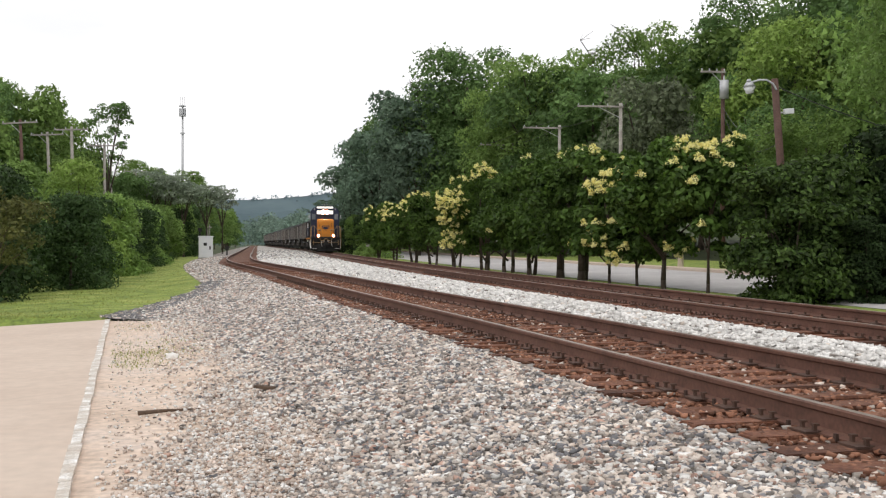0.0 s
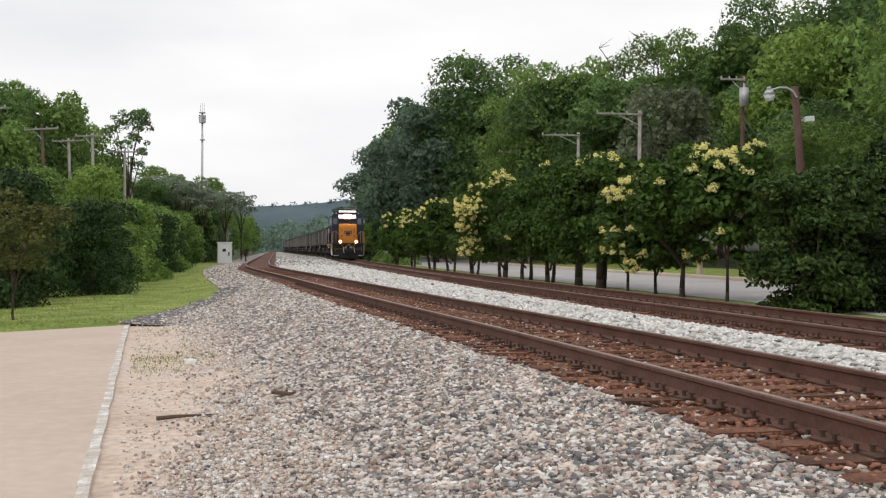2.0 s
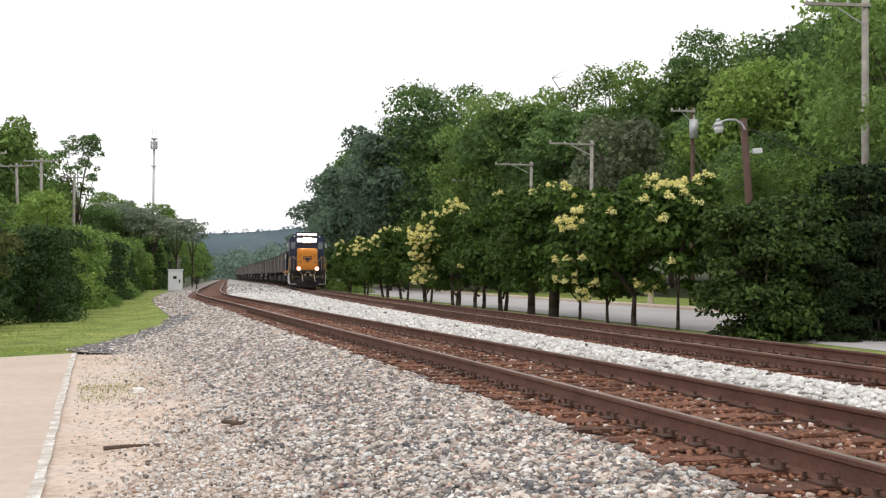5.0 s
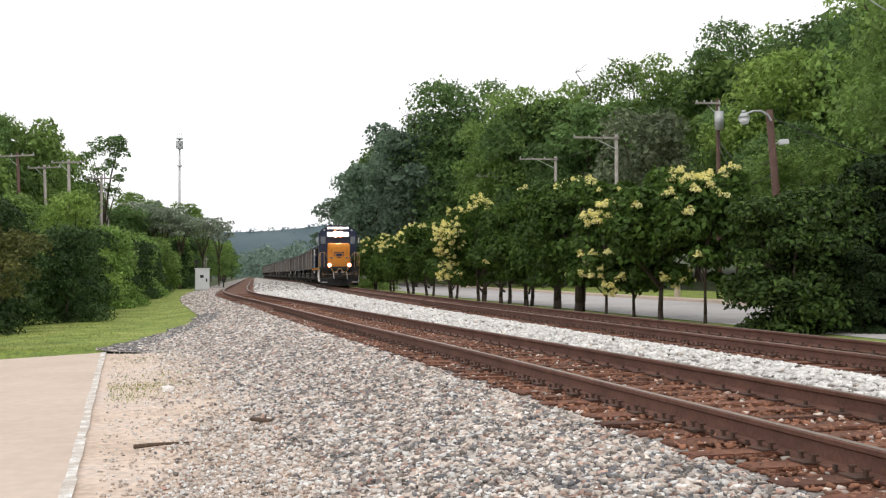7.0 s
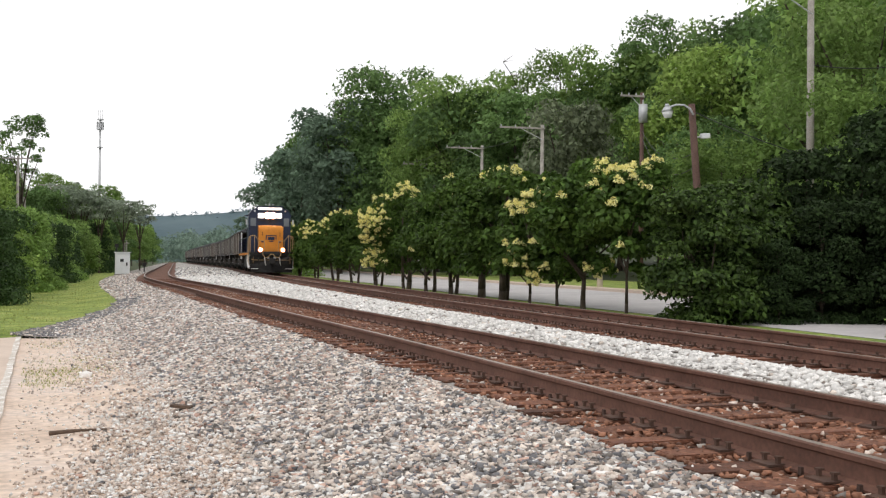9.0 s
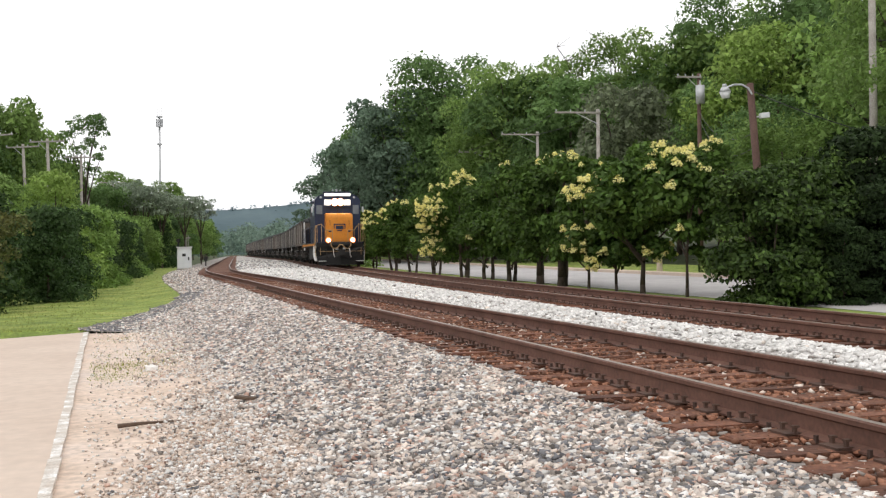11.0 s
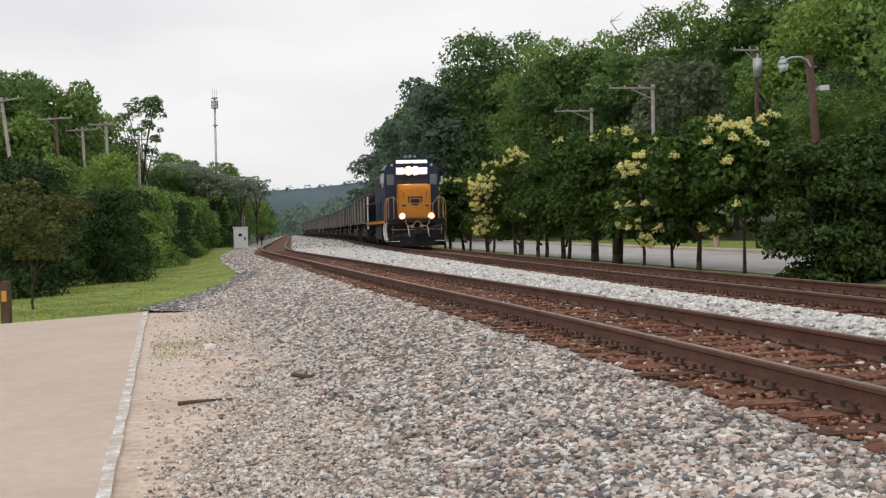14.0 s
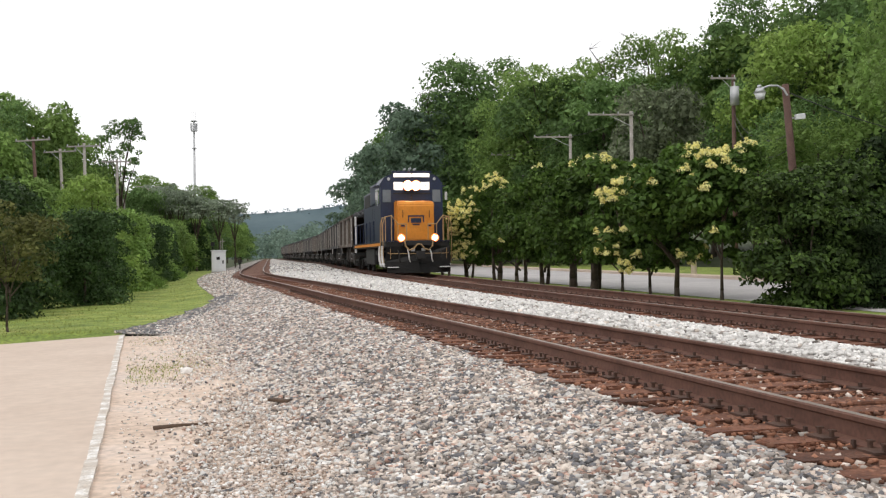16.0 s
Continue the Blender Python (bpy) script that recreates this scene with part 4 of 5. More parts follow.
UP = RIGHT_Z - 0.05
utility_pole(11.7, 70.5, UP, 10.6, 2.95, 0.15, POLE_GREY, "grey timber utility pole with a one-sided crossarm", 8)
utility_pole(9.2, 84.5, UP, 10.7, 2.95, 0.15, POLE_GREY, "grey timber utility pole with a one-sided crossarm", 8)
utility_pole(6.3, 98.0, UP, 10.6, 2.95, 0.15, POLE_GREY, "grey timber utility pole with a one-sided crossarm", 8)
utility_pole(2.3, 122.0, UP, 10.6, 1.5, 1.5, POLE_RED, "brown utility pole with a wide crossarm", 8)
utility_pole(15.78, 37.0, UP, 11.35, 2.25, 0.15, POLE_GREY, "tall grey utility pole standing among the trees", 4, above=0.85)
tp = utility_pole(17.0, 65.0, UP, 12.0, 1.45, 0.12, POLE_RED, "brown utility pole with a grey transformer can", 8)
part("transformer", rod(bmesh.new(), (-0.1, -0.42, 10.1), (-0.1, -0.42, 11.2), 0.27, 0.27, 14), STEEL_GREY, tp, "grey transformer can", smooth=True)
part("bushing", rod(bmesh.new(), (-0.1, -0.42, 11.2), (-0.1, -0.42, 11.5), 0.06, 0.04, 8), STEEL_GREY, tp)

lamp = empty("street_lamp", pose(13.25, 41.0, UP, 0, -4.1, 0), "red-brown timber lamp pole with a curved arm and grey lamp head", "street lamp")
part("pole", rod(bmesh.new(), (0, 0, -0.5), (0, 0, 7.7), 0.17, 0.135, 12), POLE_RED, lamp, smooth=True)
part("arm", bent([(0, -0.15, 7.25), (-0.12, -0.15, 7.5), (-0.35, -0.15, 7.66), (-0.65, -0.15, 7.68), (-0.95, -0.15, 7.6)], 0.04, 8), STEEL_GREY, lamp)
head_bm = rod(bmesh.new(), (-1.03, -0.15, 7.44), (-1.03, -0.15, 7.62), 0.24, 0.12, 14)
rod(head_bm, (-1.03, -0.15, 7.62), (-1.03, -0.15, 7.74), 0.1, 0.07, 10)
lamp_head = part("lamp_head", head_bm, STEEL_GREY, lamp, "grey metal lamp head", smooth=True)
part("refractor", rod(bmesh.new(), (-1.03, -0.15, 7.2), (-1.03, -0.15, 7.44), 0.14, 0.22, 14), CABINET, lamp_head, smooth=True)
part("junction_box", boxes((0.26, 0.62, -0.15, 0.07, 6.32, 6.52), bevel=0.02), CABINET, lamp)
part("bracket", rods([((0.1, -0.05, 6.38), (0.35, -0.05, 6.4))], 0.03, 6), STEEL_GREY, lamp)

for x, y, h, mat, lean in [(-29.9, 70, 10.3, POLE_GREY, 7), (-31.5, 81, 10.2, POLE_RED, 2.5), (-32.5, 89, 10.1, POLE_GREY, 2), (-29.3, 85, 10.1, POLE_GREY, 1), (-31.0, 98, 10.0, POLE_GREY, 0), (-34.6, 112, 10.2, POLE_GREY, 1),
                           (-36.5, 127, 9.6, POLE_GREY, 0), (-36, 140, 9.5, POLE_GREY, 0), (-39, 156, 9.5, POLE_GREY, 1), (-41, 175, 9.5, POLE_GREY, 0), (-44, 200, 9.5, POLE_GREY, 0)]:
    utility_pole(x, y, ground_height(x, y) - 0.3, h + 1.0 + (-ground_height(x, y) + LEFT_Z), 1.35, 1.35, mat, "red-brown timber utility pole with a crossarm" if mat is POLE_RED else "grey timber utility pole with a crossarm", random.uniform(-10, 10), -lean)


def wire(a, b, sag, label):
    pts = [Vector(a).lerp(Vector(b), t) - Vector((0, 0, sag * 4 * t * (1 - t))) for t in np.linspace(0, 1, 13)]
    return tagged(part("wire", bent(pts, 0.018, 4), WIRE), label, "wire", "overhead wires")


for k, (x0, y0, x1, y1) in enumerate([(8.95, 70.2, 6.45, 84.2), (11.5, 70.2, 9.0, 84.2), (6.45, 84.2, 3.55, 97.7), (9.0, 84.2, 6.1, 97.7), (3.55, 97.7, 1.0, 122), (6.1, 97.7, 3.6, 122)]):
    wire((x0, y0, 10.05), (x1, y1, 10.05), 0.35, "black overhead wire between utility poles")
wire((12.85, 41.0, 6.9), (22.0, 36.0, 3.6), 0.55, "black service wire at the lamp pole")
wire((17.0, 65.0, 9.2), (12.9, 41.0, 5.4), 0.9, "black service wire from the transformer pole")
wire((17.0, 65.0, 8.8), (12.95, 41.0, 4.9), 1.2, "black service wire from the transformer pole")
wire((15.9, 37.0, 8.1), (21.0, 33.5, 8.6), 0.5, "black service wire at the tall pole")

mast = empty("radio_mast", pose(-80.3, 330, 1.5), "tall thin grey radio mast with antennas", "radio mast")
part("mast_tube", rod(bmesh.new(), (0, 0, -3), (0, 0, 41.5), 0.5, 0.28, 10), STEEL_GREY, mast, smooth=True)
for z in (41.6, 38.6, 33.2):
    part("platform", rod(bmesh.new(), (0, 0, z - 0.15), (0, 0, z + 0.15), 0.8 if z < 35 else 1.05, None, 10), STEEL_GREY, mast)
for k in range(9):
    a = 2 * math.pi * k / 9
    part("antenna", boxes((0.95 * math.cos(a) - 0.12, 0.95 * math.cos(a) + 0.12, 0.95 * math.sin(a) - 0.12, 0.95 * math.sin(a) + 0.12, 38.7, 40.9)), STEEL_GREY, mast)
for k in range(3):
    part("whip", rods([((0.6 * (k - 1), 0, 41.6), (0.6 * (k - 1), 0, 44.5))], 0.06, 5), STEEL_GREY, mast)

# ---- trackside equipment ----
cab = empty("signal_cabinet", pose(-21.3, 96, LEFT_Z + 0.12, 0, 0, 14), "white metal signal cabinet on the grass by the track", "signal cabinet")
part("body", boxes((-0.62, 0.62, -0.5, 0.5, 0.12, 1.98), bevel=0.03), CABINET, cab)
part("base", boxes((-0.68, 0.68, -0.55, 0.55, -0.15, 0.118)), POLE_GREY, cab, "grey concrete base")
part("roof", boxes((-0.7, 0.7, -0.58, 0.58, 1.983, 2.06), bevel=0.02), CABINET, cab)
cab_door = part("door", boxes((-0.52, 0.52, -0.53, -0.503, 0.2, 1.68), bevel=0.008), CABINET, cab)
part("handle", boxes((0.3, 0.42, -0.56, -0.532, 0.85, 1.15)), BLACK, cab_door, "dark door handle")
part("vent", boxes((-0.2, 0.1, -0.55, -0.532, 1.2, 1.45)), BLACK, cab_door)
part("antenna", rods([((0.35, 0, 2.06), (0.35, 0, 3.1)), ((0.15, 0, 2.85), (0.55, 0, 2.85))], 0.035, 6), POLE_GREY, cab)
for dx, h in ((-0.9, 2.6), (1.6, 0.9), (-5.2, 1.6)):
    post = empty("trackside_post", pose(-21.6 + dx, 99, LEFT_Z), "short dark post beside the signal cabinet", "post", "trackside posts")
    part("shaft", rod(bmesh.new(), (0, 0, -0.3), (0, 0, h), 0.06, 0.06, 8), BLACK, post)
    part("cap", boxes((-0.16, 0.16, -0.1, 0.1, h, h + 0.35), bevel=0.02), BLACK if h != 1.6 else CABINET, post)
post = empty("marker_post", pose(-9.66, 21.6, LEFT_Z - 0.1), "short brown timber post with an amber marker", "post")
part("shaft", boxes((-0.085, 0.085, -0.085, 0.085, -0.3, 0.80), bevel=0.015), POLE_RED, post)
part("marker", boxes((-0.05, 0.05, -0.105, -0.088, 0.38, 0.60)), SIGN_YELLOW, post, "amber reflective marker")
for x, y in [(far_x(96) + 3.0, 96)]:
    post = empty("trackside_sign", pose(x, y, RIGHT_Z), "small pale trackside sign on a post", "sign", "trackside signs")
    part("shaft", rod(bmesh.new(), (0, 0, -0.3), (0, 0, 1.6), 0.04, 0.04, 6), POLE_GREY, post)
    part("plate", boxes((-0.18, 0.18, -0.06, -0.042, 1.0, 1.55)), POLE_GREY, post)

bollard = empty("bollard", pose(far_x(56) + 15.4, 56, RIGHT_Z + 0.06), "short tan bollard on the grass beyond the road", "bollard")
part("shaft", rod(bmesh.new(), (0, 0, -0.2), (0, 0, 0.72), 0.17, 0.15, 12), CONCRETE, bollard)
part("cap", rod(bmesh.new(), (0, 0, 0.72), (0, 0, 0.84), 0.15, 0.06, 12), CONCRETE, bollard)

# loose things on the dirt and stones
stick = tagged(part("stick", rod(rod(rod(bmesh.new(), (0, 0, 0), (0.2, 0.02, 0.008), 0.021, 0.017, 7), (0.195, 0.02, 0.008), (0.4, 0.0, 0.012), 0.016, 0.011, 7), (0.395, 0.0, 0.012), (0.56, 0.03, 0.01), 0.010, 0.005, 7), STICK), "dark dead stick lying on the dirt", "stick")
stick.matrix_basis = pose(-2.74, 9.6, bed_height(-2.6, 9.7) + 0.022, 0, 0, 20)
chip = tagged(part("timber_scrap", boxes((-0.10, 0.10, -0.045, 0.045, 0, 0.03), bevel=0.008), STICK), "dark scrap of timber on the stones", "timber scrap")
chip.matrix_basis = pose(-1.72, 10.3, bed_height(-1.72, 10.3) + 0.035, 0, 4, -8)
rock = tagged(mesh_object("pale_rock", ICO_V * np.array([0.1, 0.07, 0.06]), ICO_F, STONE_WHITE), "pale lump of limestone on the dirt", "rock")
rock.matrix_basis = pose(-3.6, 14.2, bed_height(-3.6, 14.2) + 0.03)
# weeds in the dirt and blades on the verge
def blades(name, spots, height, label):
    n = len(spots)
    a = RNG.uniform(0, 2 * np.pi, n)
    h = RNG.uniform(0.5, 1.2, n) * height
    w = 0.25 * h
    lean = RNG.normal(size=(n, 2)) * 0.4 * h[:, None]
    p0 = spots + np.stack([np.cos(a) * w, np.sin(a) * w, 0 * a], 1)
    p1 = spots - np.stack([np.cos(a) * w, np.sin(a) * w, 0 * a], 1)
    p2 = spots + np.stack([lean[:, 0], lean[:, 1], h], 1)
    v = np.stack([p0, p1, p2], 1).reshape(-1, 3)
    return tagged(new(name, fast_mesh(name, v, np.arange(3 * n).reshape(-1, 3), [BLADE])), label, "grass", kind="stuff")


sp = []
for cx, cy, rr, k in [(-4.25, 14.9, 0.5, 900), (-4.05, 13.7, 0.32, 320), (-4.5, 16.6, 0.5, 260), (-5.5, 19.8, 0.5, 200)]:
    for _ in range(k):
        px, py = cx + random.gauss(0, rr), cy + random.gauss(0, rr * 0.9)
        if px > edge_x(py) + 0.12:
            sp.append((px, py, bed_height(px, py)))
blades("weeds", np.array(sp), 0.027, "thin low weeds growing in the dirt")
sp = []
for _ in range(18000):
    y = 21.5 + 60 * random.random() ** 2
    x = gravel_left(y) - random.uniform(0.0, 7.5)
    if y > 22.5:
        sp.append((x, y, max(bed_height(x, y), LEFT_Z - 0.02) - 0.025 * max(0, edge_x(y) - x)))
blades("verge_grass", np.array(sp), 0.045, "short grass blades of the verge")

# ---- far wooded ridge ----
rng = np.random.default_rng(77)
lobes = []
for k in range(150):
    x = -420 + 560 * k / 149 + rng.normal() * 4
    for j in range(6):
        top = 46 + 5 * math.sin(k * 0.0777) + 1.3 * rng.normal() - 8 * j
        lobes.append((x + rng.normal() * 4, 1000 - 11 * j, max(2, top - 4), 5, 5, 4 + 2 * rng.uniform()))
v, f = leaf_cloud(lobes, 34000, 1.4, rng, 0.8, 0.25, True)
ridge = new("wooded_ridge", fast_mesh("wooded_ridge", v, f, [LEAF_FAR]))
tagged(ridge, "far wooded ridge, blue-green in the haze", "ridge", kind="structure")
xs = np.linspace(-600, 400, 60)
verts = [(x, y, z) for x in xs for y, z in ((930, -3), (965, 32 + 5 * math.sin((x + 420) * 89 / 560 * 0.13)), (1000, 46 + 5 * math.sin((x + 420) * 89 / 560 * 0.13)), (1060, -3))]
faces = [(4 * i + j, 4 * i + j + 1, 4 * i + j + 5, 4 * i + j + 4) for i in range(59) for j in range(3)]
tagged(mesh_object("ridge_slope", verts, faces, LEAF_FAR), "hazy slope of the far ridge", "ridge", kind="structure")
rng = np.random.default_rng(78)
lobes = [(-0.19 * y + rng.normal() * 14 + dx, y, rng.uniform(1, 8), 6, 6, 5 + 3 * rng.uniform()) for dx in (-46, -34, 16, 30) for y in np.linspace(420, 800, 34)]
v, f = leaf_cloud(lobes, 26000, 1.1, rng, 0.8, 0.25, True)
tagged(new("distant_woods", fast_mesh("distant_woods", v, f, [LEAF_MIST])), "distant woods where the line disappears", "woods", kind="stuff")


# ---- the train ----
def wheel_mesh(r):
    bm = bmesh.new()
    rot = Matrix.Rotation(math.pi / 2, 4, "Y")
    for side in (-1, 1):
        bmesh.ops.create_cone(bm, cap_ends=True, segments=20, radius1=r, radius2=r, depth=0.13, matrix=Matrix.Translation((side * 0.755, 0, 0)) @ rot)
        bmesh.ops.create_cone(bm, cap_ends=True, segments=20, radius1=r * 0.62, radius2=r * 0.55, depth=0.04, matrix=Matrix.Translation((side * 0.83, 0, 0)) @ rot)
        for k in range(4):
            a = math.pi * k / 2
            box(bm, side * 0.84 - 0.02, side * 0.84 + 0.02, -0.03, 0.03, r * 0.2, r * 0.55, m=Matrix.Rotation(a, 4, "X"))
    bmesh.ops.create_cone(bm, cap_ends=True, segments=10, radius1=0.09, radius2=0.09, depth=1.6, matrix=rot)
    me = bpy.data.meshes.new("wheelset")
    bm.to_mesh(me)
    bm.free()
    me.materials.append(BLACK)
    return me


LOCO_WHEEL, CAR_WHEEL = wheel_mesh(0.508), wheel_mesh(0.42)
wheels = []


def truck(thing, y, r, mesh, spacing):
    bm = bmesh.new()
    for side in (-1, 1):
        box(bm, side * 0.98 - 0.07, side * 0.98 + 0.07, y - spacing * 0.72, y + spacing * 0.72, r + 0.02, r + 0.26, 0.03)
        for q in (-1, 1):
            box(bm, side * 1.03 - 0.12, side * 1.03 + 0.12, y + q * spacing / 2 - 0.17, y + q * spacing / 2 + 0.17, r - 0.17, r + 0.17, 0.04)
        for q in (-0.25, 0, 0.25):
            rod(bm, (side * 1.03, y + q, r - 0.2), (side * 1.03, y + q, r + 0.1), 0.07, None, 8)
    box(bm, -1.0, 1.0, y - 0.2, y + 0.2, r - 0.05, r + 0.3, 0.03)
    part("truck_frame", bm, BLACK, thing)
    for q in (-0.5, 0.5):
        w = new("wheelset", mesh)
        w.parent = thing
        wheels.append((w, y + q * spacing, r))


def locomotive():
    """A four-axle road switcher: low yellow nose, blue cab and hood, walkways with handrails. Front at y = 0, facing -y."""
    th = empty("diesel_locomotive", Matrix(), "blue diesel locomotive with an orange-yellow nose and lit headlights", "locomotive")
    part("frame_sill", boxes((-1.5, 1.5, 0.55, 17.9, 1.30, 1.53), bevel=0.02), BLACK, th)
    part("walkway", boxes((-1.53, 1.53, 0.5, 17.95, 1.533, 1.575)), BLUE, th)
    for side in (-1, 1):
        part("sill_stripe", boxes((side * 1.535 - 0.008, side * 1.535 + 0.008, 2.3, 16.2, 1.36, 1.5)), YELLOW, th, "orange-yellow sill stripe")
    # pilot and plough
    bm = bmesh.new()
    vs = [bm.verts.new(p) for p in ((-1.5, 0.35, 1.3), (1.5, 0.35, 1.3), (1.5, 0.42, 0.62), (-1.5, 0.42, 0.62), (-1.45, 0.2, 0.1), (0, -0.25, 0.1), (1.45, 0.2, 0.1), (0, 0.2, 0.62))]
    for f in ((0, 1, 2, 7, 3), (3, 7, 5, 4), (7, 2, 6, 5)):
        bm.faces.new([vs[i] for i in f])
    bmesh.ops.solidify(bm, geom=bm.faces[:], thickness=0.05)
    part("pilot_plough", bm, BLACK, th)
    part("coupler", boxes((-0.12, 0.12, -0.35, 0.6, 0.78, 1.05), (-0.2, 0.2, -0.5, -0.25, 0.72, 1.1), bevel=0.03), BLACK, th)
    for x in (-0.95, -0.5, 0.55, 1.0):
        part("air_hose", bent([(x, 0.33, 1.15), (x + 0.02, 0.12, 1.0), (x + 0.04, 0.1, 0.72), (x + 0.1, 0.2, 0.6)], 0.03, 6), WHITE_STRIPE if abs(x) < 0.6 else BLACK, th)
    # pale lever and white footboards added to stand for glints on the pilot
    part("cut_lever", bent([(-1.42, 0.3, 1.02), (-1.2, 0.22, 0.98), (-0.2, 0.18, 0.98), (0.2, 0.18, 0.98), (1.2, 0.22, 0.98), (1.42, 0.3, 1.02)], 0.018, 6), RAILING, th, "pale uncoupling lever")
    for side in (-1, 1):
        part("pilot_step", boxes((side * 1.2 - 0.24, side * 1.2 + 0.24, 0.02, 0.34, 0.34, 0.38), bevel=0.01), WHITE_STRIPE, th, "white-edged pilot footboard")
        part("pilot_grab_iron", bent([(side * 1.3, 0.33, 0.75), (side * 1.3, 0.24, 0.75), (side * 1.3, 0.24, 1.2), (side * 1.3, 0.33, 1.2)], 0.016, 5), RAILING, th)
        part("step_handrail", bent([(side * 1.56, 0.62, 0.55), (side * 1.60, 0.6, 0.9), (side * 1.60, 0.6, 2.3), (side * 1.5, 0.6, 2.6)], 0.019, 6), RAILING, th)
        part("step_handrail", bent([(side * 1.56, 1.66, 0.55), (side * 1.60, 1.68, 0.9), (side * 1.60, 1.68, 2.3), (side * 1.5, 1.68, 2.6)], 0.019, 6), RAILING, th)
    part("receptacle", boxes((-0.34, -0.16, 0.27, 0.345, 1.08, 1.22), (0.14, 0.32, 0.27, 0.345, 1.08, 1.22), bevel=0.01), STEEL_GREY, th)
    part("anticlimber", boxes((-0.75, 0.75, 0.15, 0.5, 1.34, 1.56), bevel=0.03), BLACK, th)
    part("safety_chain", bent([(-0.66, 0.1, 1.62), (-0.62, 0.08, 1.32), (-0.45, 0.07, 1.14), (-0.25, 0.07, 1.2), (-0.08, 0.07, 1.4), (0.08, 0.07, 1.4), (0.25, 0.07, 1.2), (0.45, 0.07, 1.14), (0.62, 0.08, 1.32), (0.66, 0.1, 1.62)], 0.035, 6), RAILING, th, "pale curved front grab rails")
    # nose
    bm = bmesh.new()
    prof = [(0.95, 1.575), (0.95, 3.12), (1.06, 3.28), (2.3, 3.36), (2.3, 1.575)]
    for sx in (-0.86, 0.86):
        for y, z in prof:
            bm.verts.new((sx, y, z))
    bm.verts.ensure_lookup_table()
    k = len(prof)
    bm.faces.new([bm.verts[i] for i in range(k)])
    bm.faces.new([bm.verts[k + i] for i in reversed(range(k))])
    for i in range(k):
        bm.faces.new([bm.verts[i], bm.verts[(i + 1) % k], bm.verts[k + (i + 1) % k], bm.verts[k + i]])
    bmesh.ops.bevel(bm, geom=[e for e in bm.edges], offset=0.05, segments=2, affect="EDGES")
    nose = part("nose", bm, YELLOW, th, "orange-yellow short hood")
    part("emblem_bar", boxes((-0.38, 0.38, 0.925, 0.945, 2.62, 2.68), (-0.38, -0.32, 0.925, 0.945, 2.38, 2.62), (0.32, 0.38, 0.925, 0.945, 2.38, 2.62)), BLUE, nose, "dark blue emblem")
    part("emblem", boxes((-0.24, 0.24, 0.925, 0.945, 2.36, 2.56)), BLUE, nose)
    part("emblem_base", boxes((-0.16, 0.16, 0.925, 0.945, 2.25, 2.31)), BLUE, nose)
    for sx in (-0.62, 0.62):
        part("grab_iron", bent([(sx, 0.945, 2.6), (sx, 0.89, 2.6), (sx, 0.89, 2.9), (sx, 0.945, 2.9)], 0.014, 5), BLACK, nose)
        part("step_light", boxes((sx - 0.09, sx + 0.09, 0.92, 0.945, 2.2, 2.27)), BLUE, nose)
    # cab
    bm = bmesh.new()
    arch = [(-1.5, 1.575), (-1.5, 4.12), (-1.30, 4.40), (-0.85, 4.58), (-0.4, 4.64), (0.4, 4.64), (0.85, 4.58), (1.30, 4.40), (1.5, 4.12), (1.5, 1.575)]
    k = len(arch)
    for y in (2.3, 4.7):
        for x, z in arch:
            bm.verts.new((x, y, z))
    bm.verts.ensure_lookup_table()
    bm.faces.new([bm.verts[i] for i in range(k)])
    bm.faces.new([bm.verts[k + i] for i in reversed(range(k))])
    for i in range(k):
        bm.faces.new([bm.verts[i], bm.verts[(i + 1) % k], bm.verts[k + (i + 1) % k], bm.verts[k + i]])
    cabin = part("cab", bm, BLUE, th, "dark blue cab")
    part("cab_brow", boxes((-0.9, 0.9, 2.24, 2.3, 3.66, 3.7), (-0.03, 0.03, 2.26, 2.3, 3.3, 3.7)), BLACK, cabin)
    for side in (-1, 1):
        part("wiper", rods([((side * 0.85, 2.262, 3.82), (side * 0.6, 2.262, 4.12))], 0.012, 5), BLACK, cabin)
        part("marker_light", rod(bmesh.new(), (side * 1.1, 2.24, 4.32), (side * 1.1, 2.3, 4.32), 0.07, 0.07, 12), STEEL_GREY, cabin)
    part("nose_headlight_ledge", boxes((-0.8, 0.8, 2.2, 2.3, 3.26, 3.3)), BLACK, cabin)
    part("cab_roof_lip", boxes((-0.95, 0.95, 2.14, 2.32, 4.58, 4.66), bevel=0.02), BLUE, cabin)
    part("headlight_housing", boxes((-0.40, 0.40, 2.17, 2.3, 3.76, 4.25), bevel=0.03), BLUE, cabin)
    for x0, x1 in ((-0.86, -0.43), (0.43, 0.86)):
        # the panes share the boards' glow to look bright white; no lamp behind
        part("windshield", boxes((x0, x1, 2.275, 2.297, 3.84, 4.18), bevel=0.01), BOARD_GLOW, cabin, "brightly lit windshield")
        part("number_board", boxes((min(x0, -0.02 if x0 < 0 else 0.02), max(x1, -0.02 if x0 < 0 else 0.02), 2.2, 2.298, 4.40, 4.56), bevel=0.01), BOARD_GLOW, cabin, "lit white number board")
    # lenses made larger to stand for the headlight's glare
    for sx in (-0.195, 0.195):
        part("headlight", rod(bmesh.new(), (sx, 2.12, 4.02), (sx, 2.17, 4.02), 0.19, 0.19, 18), LAMP, cabin, "glowing twin headlight")
